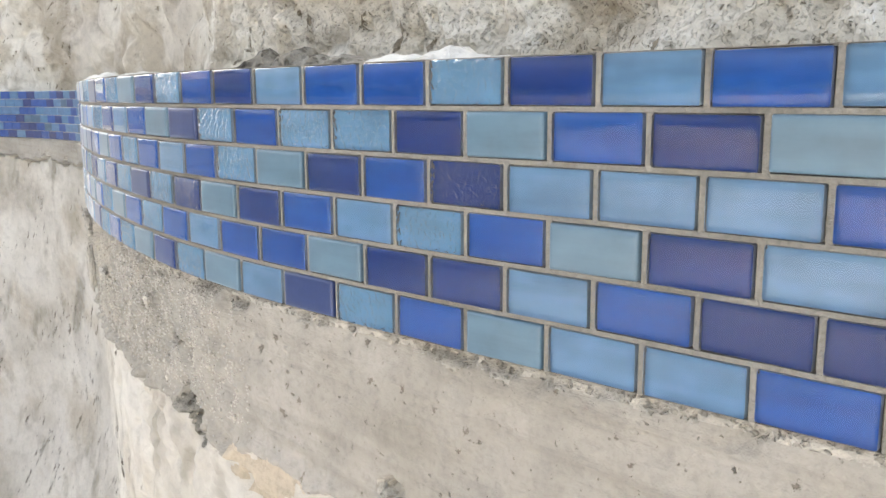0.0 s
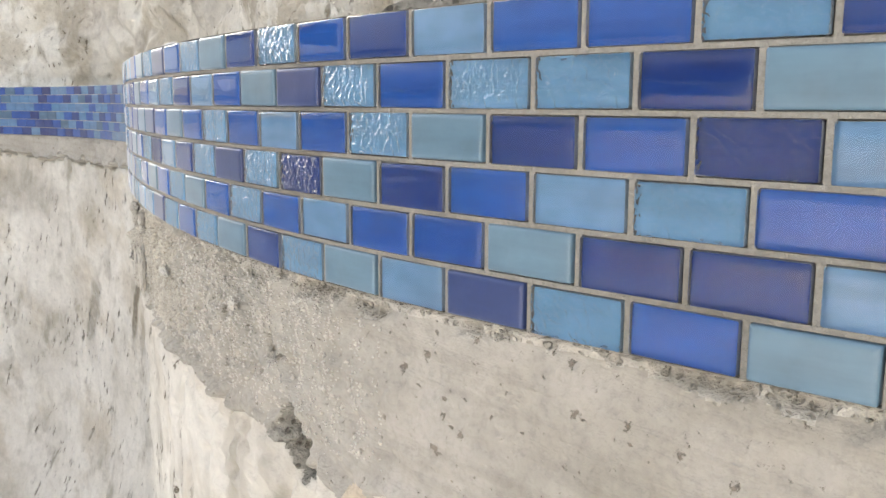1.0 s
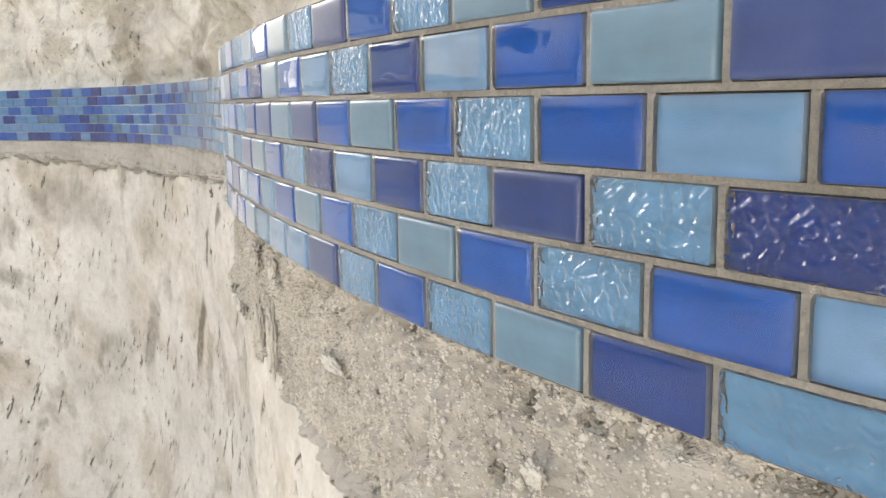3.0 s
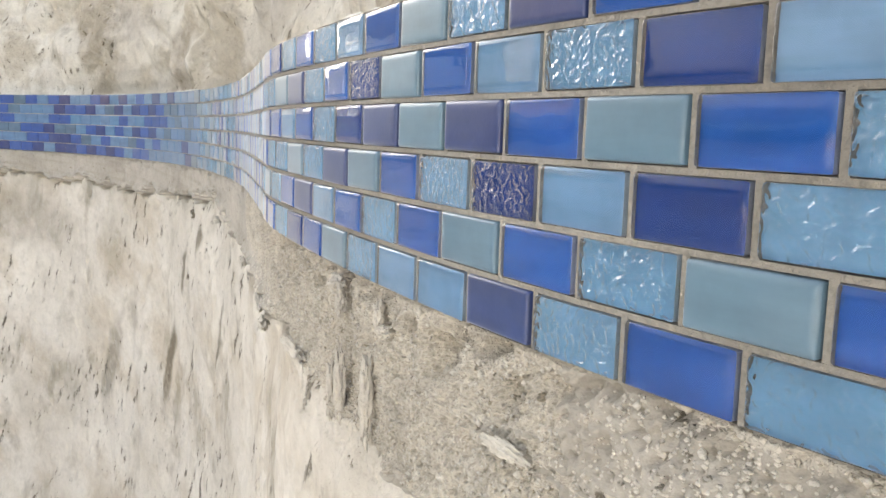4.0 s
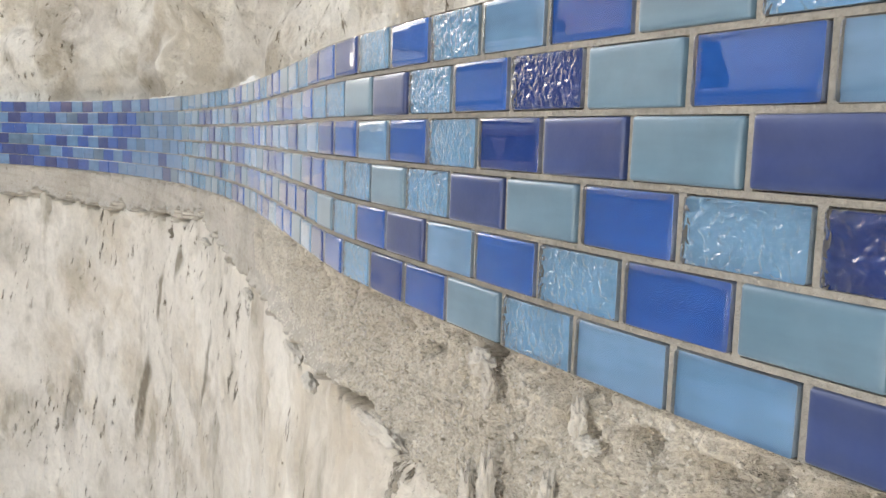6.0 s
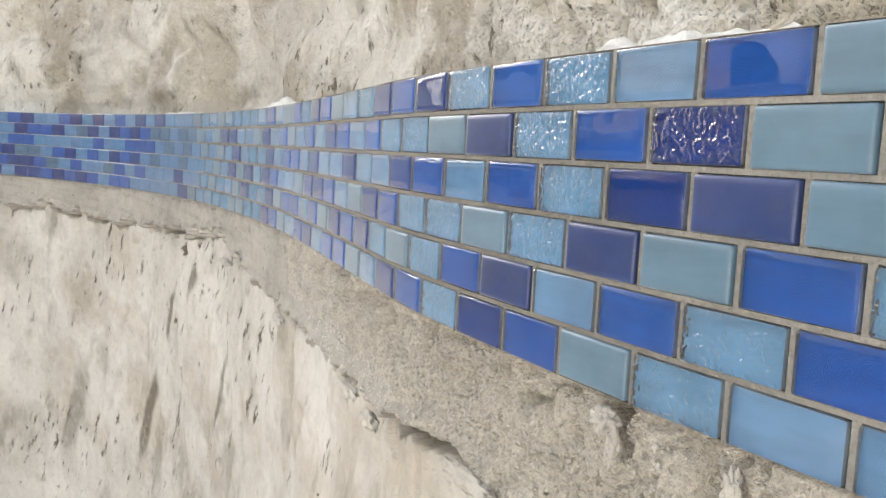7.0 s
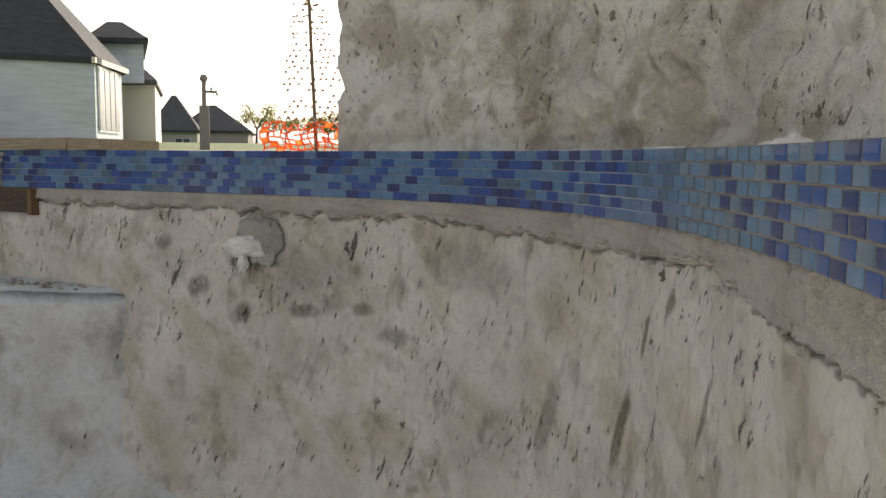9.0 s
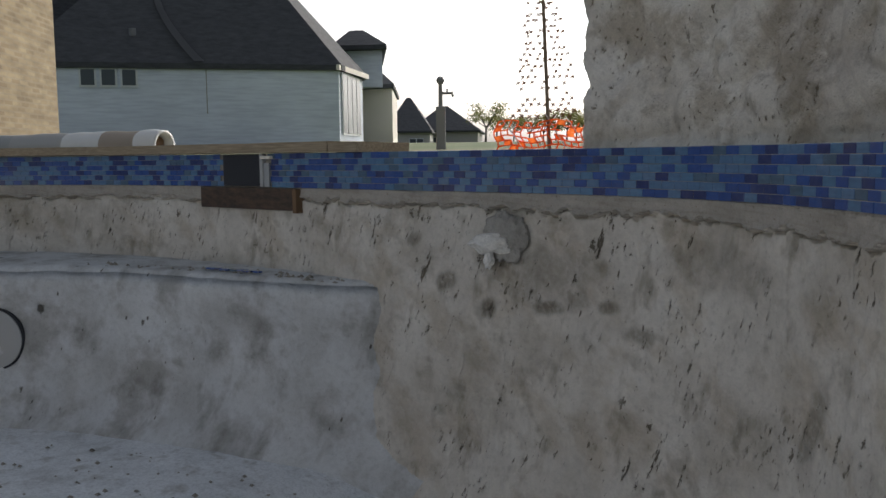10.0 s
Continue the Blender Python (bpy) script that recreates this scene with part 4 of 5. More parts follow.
def tube_roll():
    """A large dented tube on the soil behind the plank, wrapped in pale and grey bands."""
    t = thing("cardboard_tube", "dented pale and grey banded tube lying behind the plank", "tube", (-5.17, 3.64, 1.115), math.degrees(math.atan2(-0.24, -0.79)))
    R, seg = 0.095, 32
    bands = [(0.0, 0.16, white_pvc), (0.16, 0.42, brown_wrap), (0.42, 0.72, white_pvc), (0.72, 1.15, pvc), (1.15, 1.8, grey_wrap)]
    for i, (x0, x1, m) in enumerate(bands):
        bm = bmesh.new()
        steps = max(3, int((x1 - x0) / 0.03))
        rings = []
        for q in range(steps + 1):
            x = x0 + (x1 - x0) * q / steps
            full = R * (1 - 0.16 * x / 1.8 + 0.03 * math.sin(math.pi * q / steps) + 0.05 * n3(x * 6, 1, 0))
            ring = []
            for a in range(seg):
                w = 2 * math.pi * a / seg
                r = full * (1 + 0.05 * n3(x * 9, math.cos(w) * 1.5, math.sin(w) * 1.5) * min(1.0, x * 6))
                ring.append(bm.verts.new((x, r * math.cos(w), R + r * math.sin(w))))
            rings.append(ring)
        if i == 0:
            rings.insert(0, [bm.verts.new((0.0, 0.80 * R * math.cos(2 * math.pi * a / seg), R + 0.80 * R * math.sin(2 * math.pi * a / seg))) for a in range(seg)])
            rings.insert(0, [bm.verts.new((0.12, 0.78 * R * math.cos(2 * math.pi * a / seg), R + 0.78 * R * math.sin(2 * math.pi * a / seg))) for a in range(seg)])
        for ra, rb in zip(rings, rings[1:]):
            for a in range(seg):
                bm.faces.new((ra[a], ra[(a + 1) % seg], rb[(a + 1) % seg], rb[a]))
        bmesh.ops.recalc_face_normals(bm, faces=bm.faces)
        for f in bm.faces:
            f.smooth = True
        part("tube_band", bm, m, t)
    core = rough_lump("tube_filling", t, brown_in, (0.03, R * 0.74, R * 0.74), 5.0, "crumpled brown filling", 0.25)
    core.location = (0.07, 0, R)


tube_roll()


def skimmer():
    p, turn = on_line(u_at_x(-3.86), 0.0, 1.0)
    t = thing("skimmer_mouth", "dark skimmer opening with a pale plastic edge in the tile band", "skimmer", p, turn, kind="structure")
    # solid dark block: the mouth's inner shade is put into its colour
    part("throat", a_box(-0.165, 0.115, -0.012, 0.25, 0.005, TILE_TOP - TILE_LOW - 0.004), dark_void, t)
    part("frame_side", a_box(0.115, 0.135, -0.018, 0.02, 0.002, TILE_TOP - TILE_LOW, bevel=0.003), pvc, t)
    part("frame_panel", a_box(0.1355, 0.172, -0.010, 0.02, 0.002, 0.11, bevel=0.003), grey_wrap, t)
    part("frame_lip", a_box(0.12, 0.19, -0.020, 0.02, 0.128, 0.142, bevel=0.003), cream_trim, t)


skimmer()


def brown_board():
    p, turn = on_line(u_at_x(-3.85), 0.0, 0.9)
    t = thing("board", "dark wet brown board fixed below the skimmer", "board", p, turn)
    part("board_face", a_box(-0.355, 0.33, -0.02, 0.03, 0.0, 0.098, bevel=0.003), rust_board, t)
    part("end_strip", a_box(0.332, 0.357, -0.022, 0.03, -0.01, 0.096, bevel=0.003), brown_in, t)


brown_board()


def return_pipe():
    p, turn = on_line(83.3, 0.0, 0.815)
    t = thing("return_pipe", "chalky grey pipe stub set in a rough wall hole", "pipe", p, turn)
    rough_lump("pipe_stub", t, white_plaster, (0.095, 0.035, 0.036), 3.0, "chalk-covered pipe stub", 0.35)
    hole = rough_lump("hole_patch", t, pipe_mortar, (0.085, 0.012, 0.085), 7.0, "dark rough mortar round the pipe", 0.4)
    hole.location = (0.065, 0.006, 0.03)
    drip = rough_lump("plaster_drip", t, white_plaster, (0.02, 0.014, 0.035), 9.0, "", 0.4)
    drip.location = (0.0, -0.005, -0.055)


return_pipe()


def light_niche():
    t = thing("light_niche", "round grey cover plate in the bench face", "cover plate", (-4.955, 2.495, 0.27), 33)
    part("plate", rod(bmesh.new(), (0, 0.06, 0), (0, -0.01, 0), 0.15, 0.145, 40), pvc, t)
    part("gap_ring", rod(bmesh.new(), (0, 0.06, 0), (0, -0.004, 0), 0.156, 0.156, 40), dark_void, t)


light_niche()


# ---- hose post, stake with orange mesh, trees ----
def hose_post():
    x, y = bearing(38.9, 12.0)
    t = thing("hose_post", "grey garden post with a tap and a round cap", "post", (x, y, 1.2), 39)
    bm = a_box(-0.065, 0.065, -0.065, 0.065, 0, 0.60, bevel=0.012)
    part("pedestal", bm, post_paint, t)
    part("riser", rod(bmesh.new(), (0, 0, 0.58), (0, 0, 0.92), 0.03, 0.026, 12), post_paint, t)
    bm = bmesh.new()
    bmesh.ops.create_uvsphere(bm, u_segments=14, v_segments=10, radius=0.055, matrix=Matrix.Translation((0, 0, 0.95)))
    part("cap", bm, post_paint, t)
    tap = part("tap", rod(bmesh.new(), (0, 0, 0.78), (0.15, 0, 0.78), 0.017, seg=10), post_paint, t)
    part("spout", rod(bmesh.new(), (0.15, 0, 0.80), (0.17, 0, 0.73), 0.015, seg=8), post_paint, tap)
    part("tap_handle", rod(bmesh.new(), (0.09, 0, 0.79), (0.09, 0, 0.84), 0.012, seg=8), post_paint, tap)


hose_post()


def mesh_fence():
    x, y = bearing(31.9, 10.0)
    t = thing("stake", "leaning wooden stake carrying torn orange safety mesh", "stake", (x, y, 1.15), 32)
    part("pole", rod(bmesh.new(), (0, 0, 0), (0.10 * -1.0, 0, 2.3), 0.022, 0.02, 10), pole_wood, t)
    rnd = random.Random(4)
    bm = bmesh.new()

    def pt(i, j):
        return Vector((-0.60 + i * 0.075 + 0.03 * math.sin(j * 1.3), 0.05 * math.sin(i * 0.7), 0.03 + j * 0.055 + 0.02 * math.sin(i * 0.9)))
    for i in range(20):
        for j in range(7):
            for di, dj in ((1, 0), (0, 1)):
                if rnd.random() < 0.85 and j + dj < 7:
                    rod(bm, pt(i, j), pt(i + di, j + dj), 0.010, 0.008, 5)
    for k in range(12):
        i, j = rnd.randrange(19), rnd.randrange(6)
        a, b, c, d = pt(i, j), pt(i + 1, j), pt(i + 1, j + 1), pt(i, j + 1)
        lift = Vector((0, -0.02, 0))
        bm.faces.new([bm.verts.new(p + lift * rnd.uniform(0.3, 1)) for p in (a, b, c, d)])
    part("orange_mesh", bm, orange, t)
    for k in range(6):
        x0 = -0.55 + 0.24 * k
        part("string", rod(bmesh.new(), (x0, -0.03, 0.42 + 0.03 * (k % 3)), (x0 + 0.26, -0.03, 0.05), 0.005, seg=5), string_white, t, "white string")
    knot = bmesh.new()
    rod(knot, (-0.024, 0, -0.020), (0.022, 0, 0.018), 0.008, seg=4)
    rod(knot, (0.022, 0, -0.018), (-0.020, 0, 0.022), 0.007, seg=4)
    first = part("mesh_knot", knot, knot_dark, t)
    for j in range(26):
        z = 0.42 + j * 0.062
        half = 0.36 - 0.011 * j
        for i in range(9):
            if rnd.random() < 0.66:
                ob = new("mesh_knot", first.data)
                ob.parent = t
                ob.location = (-0.02 - 0.045 * z + (i - 4 + 0.5 * (j % 2)) * half / 4 + rnd.uniform(-0.01, 0.01), rnd.uniform(-0.02, 0.02), z + rnd.uniform(-0.01, 0.01))
                ob.rotation_euler = (0, rnd.uniform(-0.3, 0.3), rnd.uniform(-0.5, 0.5))


mesh_fence()


def tree(az, d, z, height, seed):
    rnd = random.Random(seed)
    x, y = bearing(az, d)
    t = thing("tree", "distant leafy tree with an open crown", "tree", (x, y, z), group="distant trees")
    bm = rod(bmesh.new(), (0, 0, 0), (0.1, 0, height * 0.5), height * 0.03, height * 0.018, 8)
    tips = []
    for i in range(9):
        a = rnd.uniform(0, 6.28)
        tip = Vector((math.cos(a) * height * rnd.uniform(0.15, 0.38), math.sin(a) * height * 0.25, height * rnd.uniform(0.6, 0.95)))
        rod(bm, (0.1, 0, height * 0.45), tip, height * 0.012, height * 0.004, 5)
        tips.append(tip)
    part("trunk", bm, bark, t)
    vs, fs = [], []
    for i in range(1400):
        c = rnd.choice(tips) + Vector((rnd.gauss(0, 1), rnd.gauss(0, 1), rnd.gauss(0, 0.7))) * height * 0.09
        s = height * rnd.uniform(0.012, 0.028)
        q = Euler((rnd.uniform(0, 3), rnd.uniform(0, 3), rnd.uniform(0, 3))).to_matrix()
        b0 = len(vs)
        vs += [c + q @ Vector(p) * s for p in ((-1, 0, 0), (0, -0.6, 0.1), (1, 0, 0), (0, 0.6, 0.1))]
        fs.append((b0, b0 + 1, b0 + 2, b0 + 3))
    crown = mesh_object("crown", vs, fs, leaf, parent=t)
    crown["kind"] = "stuff"


for k, (az, d, h) in enumerate([(36.0, 90, 4.4), (35.3, 105, 4.2), (34.2, 95, 3.2), (33.2, 100, 3.6), (32.3, 104, 3.9), (31.5, 98, 3.6), (30.8, 96, 4.0), (30.2, 105, 4.2), (29.6, 99, 3.8)]):
    tree(az, d, 2.0, h, 11 + k)


# ---- mortar left along the top of the band ----
def mortar(u0, u1, off, height, mat, label, seed):
    us = np.arange(u0, u1 + 0.01, 0.06)
    x, y, nx, ny = plan(us)
    verts, faces = [], []
    k = 7
    for i, u in enumerate(us):
        f = max(0.0, math.sin(math.pi * (u - u0) / (u1 - u0))) ** 0.4
        h = height * f * (0.45 + 0.8 * abs(n3(u * 1.1, seed, 0)) + 0.5 * n3(u * 3.7, seed, 4))
        for q in range(k):
            a = math.pi * q / (k - 1)
            o = off + 0.018 - 0.02 * math.cos(a) * (0.7 + 0.5 * n3(u * 2, seed + q, 1))
            z = TILE_TOP - 0.003 + max(0.0, h) * math.sin(a) * (1 + 0.4 * n3(u * 6, q, seed))
            verts.append((x[i] - nx[i] * o, y[i] - ny[i] * o, z))
    for i in range(len(us) - 1):
        for q in range(k - 1):
            faces.append((i * k + q, i * k + q + 1, (i + 1) * k + q + 1, (i + 1) * k + q))
    ob = mesh_object("mortar_ridge", verts, faces, mat, True)
    return tagged(ob, label, "mortar", group="mortar stuck on the band")


mortar(6.4, 9.0, 0.012, 0.020, grey_mortar, "crumbly grey mortar ridge stuck on the tile band", 1)
mortar(4.2, 6.6, 0.004, 0.012, white_plaster, "white plaster smear stuck on the tile band", 2)
mortar(18.2, 20.9, 0.006, 0.014, white_plaster, "thin white plaster smear on the tile band", 3)
mortar(15.2, 17.4, 0.003, 0.010, white_plaster, "thin white plaster smear on the tile band", 11)
mortar(11.6, 14.8, 0.004, 0.008, white_plaster, "thin white plaster smear on the tile band", 12)
mortar(21.2, 26.5, 0.02, 0.010, grey_mortar, "low grey mortar ridge on the tile band", 4)
mortar(34.8, 38.2, 0.006, 0.016, white_plaster, "white plaster crumbs on the tile band", 5)
mortar(45.3, 49.0, 0.006, 0.013, white_plaster, "white plaster lump on the tile band", 6)
mortar(54.0, 60.0, 0.004, 0.006, white_plaster, "thin white plaster line on the tile band", 7)
mortar(63.0, 71.0, 0.004, 0.005, white_plaster, "thin white plaster line on the tile band", 8)


def dab(u, z, half_u, half_z, thick, seed, mat=dab_mortar, label="small blob of dried mortar stuck below the tiles"):
    p, turn = on_line(u, 0.0, z)
    ob = rough_lump("mortar_blob", None, mat, (half_u * PITCH, thick * 0.6, half_z * 0.85), seed, "", 0.55, 2.6)
    ob.matrix_world = pose(*p, 0, 0, turn)
    return tagged(ob, label, "mortar", group="mortar blobs below the tiles")


for k, (du, dz, hu, hz, th) in enumerate([(19.75, 0.990, 0.15, 0.007, 0.008), (19.62, 0.980, 0.06, 0.010, 0.006), (18.35, 0.985, 0.07, 0.010, 0.005), (18.25, 0.977, 0.12, 0.004, 0.005),
                                          (19.6, 0.928, 0.10, 0.026, 0.006), (19.95, 0.918, 0.07, 0.022, 0.005), (18.7, 0.932, 0.07, 0.030, 0.006), (22.0, 0.921, 0.6, 0.006, 0.008), (27.1, 0.905, 0.7, 0.007, 0.008),
                                          (25.4, 0.902, 0.35, 0.007, 0.008), (33.8, 0.896, 0.5, 0.008, 0.008), (40.5, 0.92, 0.6, 0.006, 0.008), (12.0, 0.964, 0.12, 0.005, 0.004), (15.8, 0.955, 0.3, 0.004, 0.004)]):
    dab(du, dz, hu, hz, th, 3.7 * k)


def crumbs():
    """Bits of dry mortar on the bench and the floor below it."""
    rnd = random.Random(8)
    vs, fs = [], []
    for k in range(150):
        if k < 60:
            x = rnd.uniform(-4.6, -3.1)
            y, z = 3.06 - 0.25 * max(0.0, -3.6 - x) + rnd.uniform(-0.04, 0.06), BENCH_Z + 0.004
        else:
            x, y, z = rnd.uniform(-4.4, -2.9), rnd.uniform(1.7, 2.75), -0.14
        s = rnd.uniform(0.004, 0.013)
        b0 = len(vs)
        vs += [(x - s, y - s * 0.7, z), (x + s * 1.2, y - s * 0.8, z), (x + s * 0.8, y + s, z), (x - s, y + s * 0.8, z), (x + rnd.uniform(-s, s) * 0.4, y, z + s * rnd.uniform(0.7, 1.3))]
        fs += [(b0, b0 + 1, b0 + 4), (b0 + 1, b0 + 2, b0 + 4), (b0 + 2, b0 + 3, b0 + 4), (b0 + 3, b0, b0 + 4)]
    ob = mesh_object("mortar_crumbs", vs, fs, grey_mortar)
    return tagged(ob, "scattered crumbs of dry mortar on the bench and floor", "crumbs", kind="stuff")


crumbs()


def grit():
    """Grains of sand and mortar standing out of the render below the tiles."""
    rnd = random.Random(17)
    vs, fs = [], []
    eight = ((0, 2, 4), (2, 1, 4), (1, 3, 4), (3, 0, 4), (2, 0, 5), (1, 2, 5), (3, 1, 5), (0, 3, 5))
    for k in range(900):
        u = rnd.uniform(8.5, 30) if k < 620 else rnd.uniform(9.5, 14.5)
        (x, y, nx, ny) = (float(q) for q in plan(u))
        prof = low_rows(u, x, y)
        for g in range(9):
            off, z = prof[min(int(abs(rnd.gauss(0, 34)) if k >= 620 else rnd.uniform(2, 75)), len(prof) - 1)]
            if z < edge_z(u) - 0.01:
                continue
            r = rnd.uniform(0.0006, 0.0013) * (1.9 if rnd.random() < 0.07 else 1.0)
            cx, cy = x - nx * off, y - ny * off
            b0 = len(vs)
            for dx, dy, dz in ((1, 0, 0), (-1, 0, 0), (0, 1, 0), (0, -1, 0), (0, 0, 1), (0, 0, -1)):
                q = r * rnd.uniform(0.7, 1.3)
                vs.append((cx + dx * q, cy + dy * q, z + dz * q))
            fs += [tuple(b0 + i for i in f) for f in eight]
    ob = mesh_object("mortar_grit", vs, fs, dab_mortar, True)
    return tagged(ob, "pale grains of sand standing out of the render coat", "sand grains", kind="stuff")


grit()


def tile_scrap():
    t = thing("tile_scrap", "torn strip of dark blue mosaic tiles on the bench", "tile scrap", (-3.78, 3.04, BENCH_Z + 0.004), 8)
    for k in range(7):
        ob = part("tile_piece", a_box(-0.024, 0.024, -0.012, 0.012, 0, 0.008, bevel=0.001), TILE["BPBTBPB"[k]], t)
        ob.location = (-0.14 + 0.046 * k, 0.01 * math.sin(k * 2.1), 0.002)
        ob.rotation_euler = (0, 0, 0.3 * math.sin(k * 1.7))


tile_scrap()

# ---- the tiles ----
# Each row's glass from the first tile on; T frosted teal, L light, X rippled light, B royal blue, P indigo, M frosted indigo, Q rippled indigo.
ROWS = ["LBLPXBBLPBXPTXBMXTBLXBXPBPXLTBPXBTLBL", "TPBTPXXBXMTBLPXLBTQBXMTXXBLBPXBLTBLP", "BLLLQBPTXBLBXBTBMTMPXBLBPLXPLLPLBBLP",
        "LPTBXLBPTQXMXPLQXBTMXTXXBPTLBPPTLLBP", "PPBLPPTBBLBXBTXBTBXBLMBXTXPBPTBLBBTP", "BLLTBXMLTXPTXBXMLLXTBPXBPLTBBLPBLTBP"]
# past the seam: bright grazing reflection put into the choice of pale glass
PALE_MIX = "TTTTLLLLXXP"
MIX = "TTTLLLLLLXXXBBBBBPPQ"
FAR_MIX = "TTLLLLLLLXXXBBBBBBBPPQQ"


def rounded(w, h, rings, corner=0.0009):
    """Nested rounded rectangles, each (inset, depth), closed by one face at the last; it looks along -y."""
    verts, faces = [], []
    for inset, d in rings:
        a, b, c = w / 2 - inset, h / 2 - inset, max(0.0003, corner - inset * 0.3)
        k = c * 0.3
        verts += [(-a + c, d, -b), (a - c, d, -b), (a - k, d, -b + k), (a, d, -b + c), (a, d, b - c), (a - k, d, b - k), (a - c, d, b), (-a + c, d, b), (-a + k, d, b - k), (-a, d, b - c), (-a, d, -b + c), (-a + k, d, -b + k)]
    for r in range(len(rings) - 1):
        for i in range(12):
            faces.append((r * 12 + i, r * 12 + (i + 1) % 12, r * 12 + 12 + (i + 1) % 12, r * 12 + 12 + i))
    faces.append(tuple(range(12 * len(rings) - 12, 12 * len(rings))))
    return verts, faces


TW, TH = PITCH - 0.0040, ROW - 0.0031
PILLOW = [(0.0, 0.0072), (0.0, 0.0015), (0.00025, 0.00085), (0.0007, 0.00042), (0.0015, 0.00016), (0.0028, 0.00004), (0.0048, 0.0)]
TRAY = [(0.00014, 0.0011), (0.00025, 0.0046)]


def tile_part(name, w, h, rings, mats, last=0):
    verts, faces = rounded(w, h, rings)
    me = bpy.data.meshes.new(name)
    me.from_pydata(verts, [], faces)
    for m in mats:
        me.materials.append(m)
    me.polygons.foreach_set("use_smooth", [True] * len(faces))
    me.polygons[len(faces) - 1].material_index = last
    me.update()
    return me


clear_mesh = {k: tile_part("tile", TW, TH, PILLOW, [GLASS["X" if k in "XQ" else "L"]]) for k in "XL"}
frosted_mesh = {"T": tile_part("tile", TW, TH, PILLOW, [FROSTED]), "M": tile_part("tile", TW, TH, PILLOW, [MATT])}
back_mesh = {k: tile_part("colour_back", TW, TH, TRAY, [SIDE[k], BACK[k]], 1) for k in "LXBPQ"}
for me in back_mesh.values():
    me.polygons.foreach_set("use_smooth", [False] * len(me.polygons))



def grout_joints():
    """Recessed grout between the tiles: a ledge round the pool between each two rows, and short uprights."""
    us = np.arange(CU[0], CU[0] + LOOP, 0.2)
    x, y, nx, ny = plan(us)
    n = len(us)
    verts, faces = [], []
    half = (ROW - TH) / 2 - 0.0001
    for r in range(7):
        z = TILE_TOP - r * ROW
        b0 = len(verts)
        for i in range(n):
            d = 0.0019 + 0.0005 * n3(us[i] * 1.7, r * 3.1, 0) + 0.0003 * n3(us[i] * 9, r * 3.1, 5)
            lo, hi = (z - half, z + half) if 0 < r < 6 else ((z - half, z - 0.0006) if r == 0 else (z + 0.001, z + half))
            for o, h in ((0.0060, lo), (d, lo + 0.0003), (d, hi - 0.0003), (0.0060, hi)):
                verts.append((x[i] - nx[i] * o, y[i] - ny[i] * o, h))
        for i in range(n):
            j = (i + 1) % n
            for q in range(3):
                faces.append((b0 + i * 4 + q, b0 + j * 4 + q, b0 + j * 4 + q + 1, b0 + i * 4 + q + 1))
    for r in range(6):
        zc = TILE_TOP - (r + 0.5) * ROW
        for j in range(-6, int(LOOP) - 7):
            gx, gy, ax, ay = (float(q) for q in plan(j + (0.5 if r % 2 else 0.0)))
            w, d = 0.00185, 0.0020 + 0.0005 * n3(j * 1.3, r * 2.7, 1)
            tx, ty = ay * w, -ax * w
            sx, sy = ay * -0.0004, ax * 0.0004
            b0 = len(verts)
            for o, k in ((0.0060, -1), (d, -0.9), (d, 0.9), (0.0060, 1)):
                for h in (zc - TH / 2 - 0.0004, zc + TH / 2 + 0.0004):
                    verts.append((gx + sx + tx * k - ax * o, gy + sy + ty * k - ay * o, h))
            faces += [(b0, b0 + 1, b0 + 3, b0 + 2), (b0 + 2, b0 + 3, b0 + 5, b0 + 4), (b0 + 4, b0 + 5, b0 + 7, b0 + 6)]
    ob = mesh_object("grout_joints", verts, faces, grout, parent=band)
    ob["kind"] = "stuff"


grout_joints()
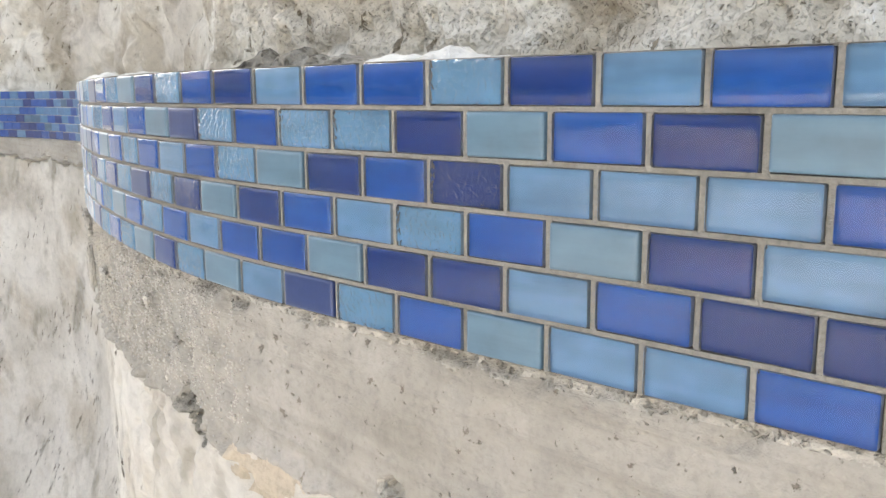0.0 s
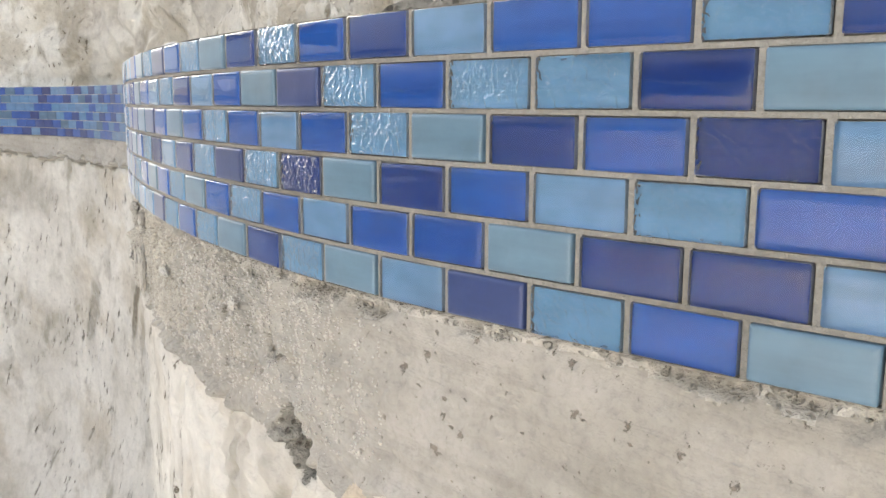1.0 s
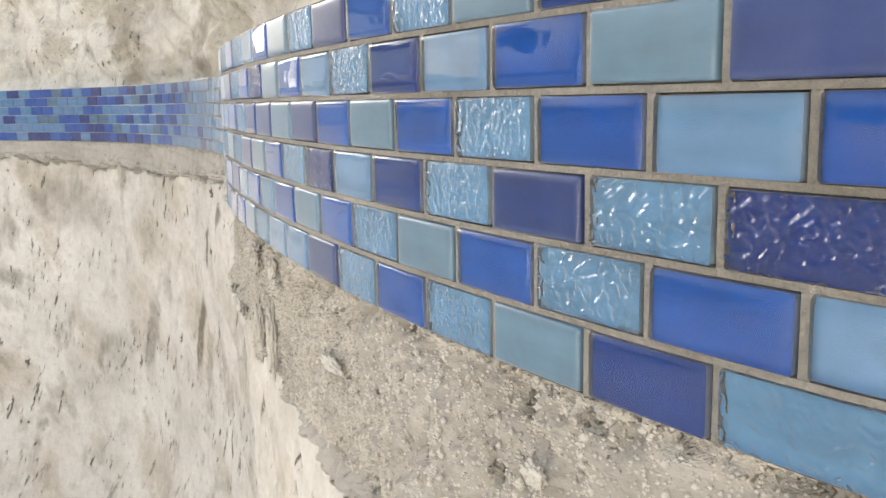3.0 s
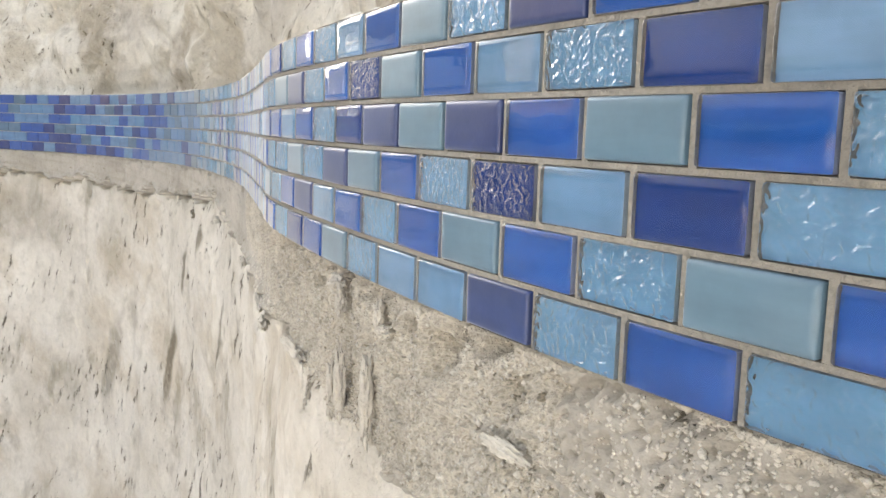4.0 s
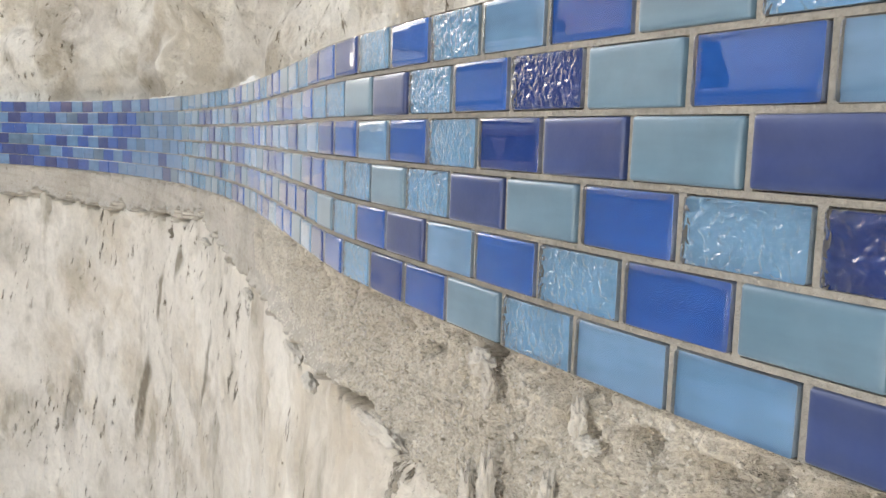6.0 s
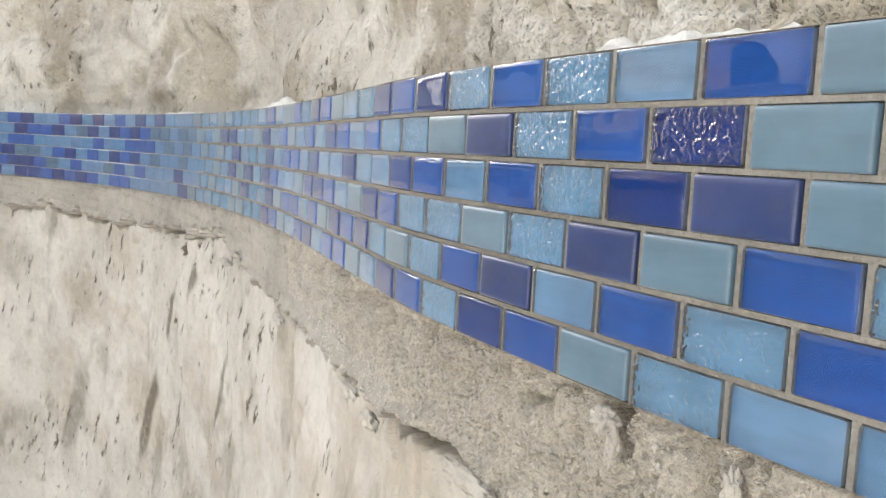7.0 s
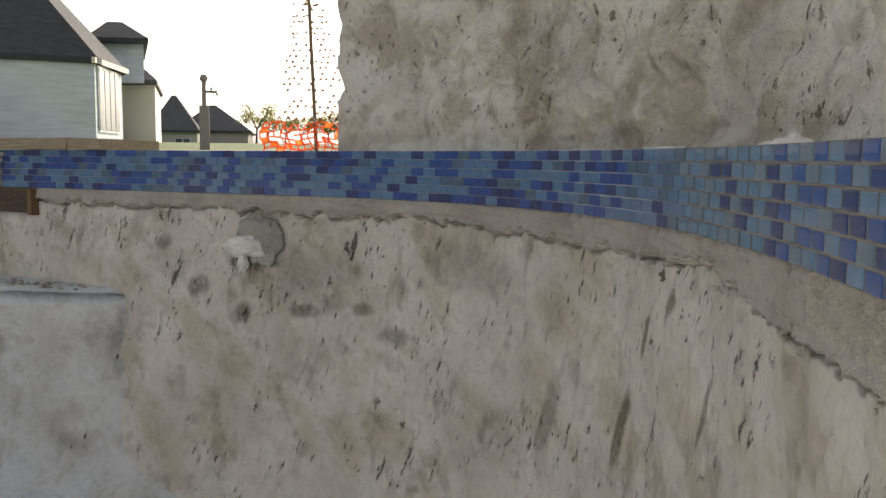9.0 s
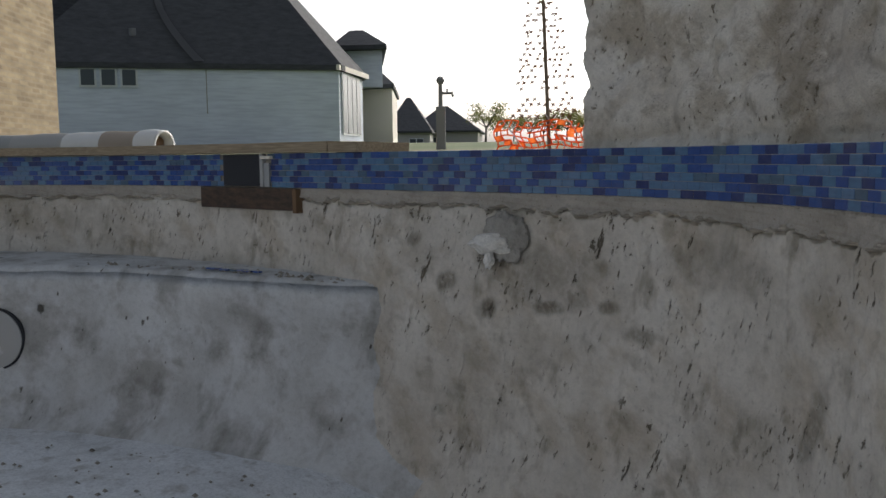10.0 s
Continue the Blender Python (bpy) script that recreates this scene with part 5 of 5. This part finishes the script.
# a slanting seam between two sheets of tiles; those past it are turned slightly for a paler reflection
CREASE = 36.7
rt = random.Random(21)
rest_v, rest_f, rest_m = [], [], []
keys = list(TILE)
base_v, base_f = rounded(TW, TH, [PILLOW[0], PILLOW[2], PILLOW[4]])
SK0, SK1 = u_at_x(-3.735) - 0.2, u_at_x(-4.035) + 0.2
SK0 -= 0.75
for r in range(6):
    z = TILE_TOP - (r + 0.5) * ROW
    shift = 0.5 if r % 2 else 0.0
    crease = CREASE - 0.13 * r
    for j in range(-6, int(LOOP) - 7):
        u0 = j + shift
        if SK0 < u0 + 0.5 < SK1:
            continue
        key = ROWS[r][j] if 0 <= j < len(ROWS[r]) else rt.choice(MIX if j < 0 else PALE_MIX if j < 47 else FAR_MIX)
        (xa, xb), (ya, yb), _, _ = plan([u0, u0 + 1])
        length = math.hypot(xb - xa, yb - ya)
        ang = math.atan2(ya - yb, xa - xb) - (0.02 * (1 - (u0 - crease) / 7) if crease <= u0 < crease + 7 else 0.0)
        sx = (length - 0.0040) / TW
        m = (Matrix.Translation(((xa + xb) / 2, (ya + yb) / 2, z + rt.uniform(-0.0003, 0.0003))) @ Euler((rt.gauss(0, 0.005), rt.gauss(0, 0.003), ang + rt.gauss(0, 0.005))).to_matrix().to_4x4()
             @ Matrix.Translation((-0.0004, 0, 0)) @ Matrix.Diagonal((sx, 1, 1, 1)))
        if j >= 44:
            m = m @ Matrix.Diagonal((1.072, 1, (ROW - 0.0008) / TH, 1))
        if -2 <= j < 44:
            matt = key in "TM"
            ob = new("tile", frosted_mesh[key] if matt else clear_mesh["X" if key in "XQ" else "L"])
            ob.parent = band
            ob.matrix_world = m
            if not matt:
                ob.visible_shadow = False
                back = new("colour_back", back_mesh[key])
                back.parent = ob
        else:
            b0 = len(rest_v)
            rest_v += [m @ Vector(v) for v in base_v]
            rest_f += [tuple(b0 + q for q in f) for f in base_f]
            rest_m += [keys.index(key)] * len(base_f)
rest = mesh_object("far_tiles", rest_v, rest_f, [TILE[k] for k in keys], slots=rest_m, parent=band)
rest["kind"] = "stuff"
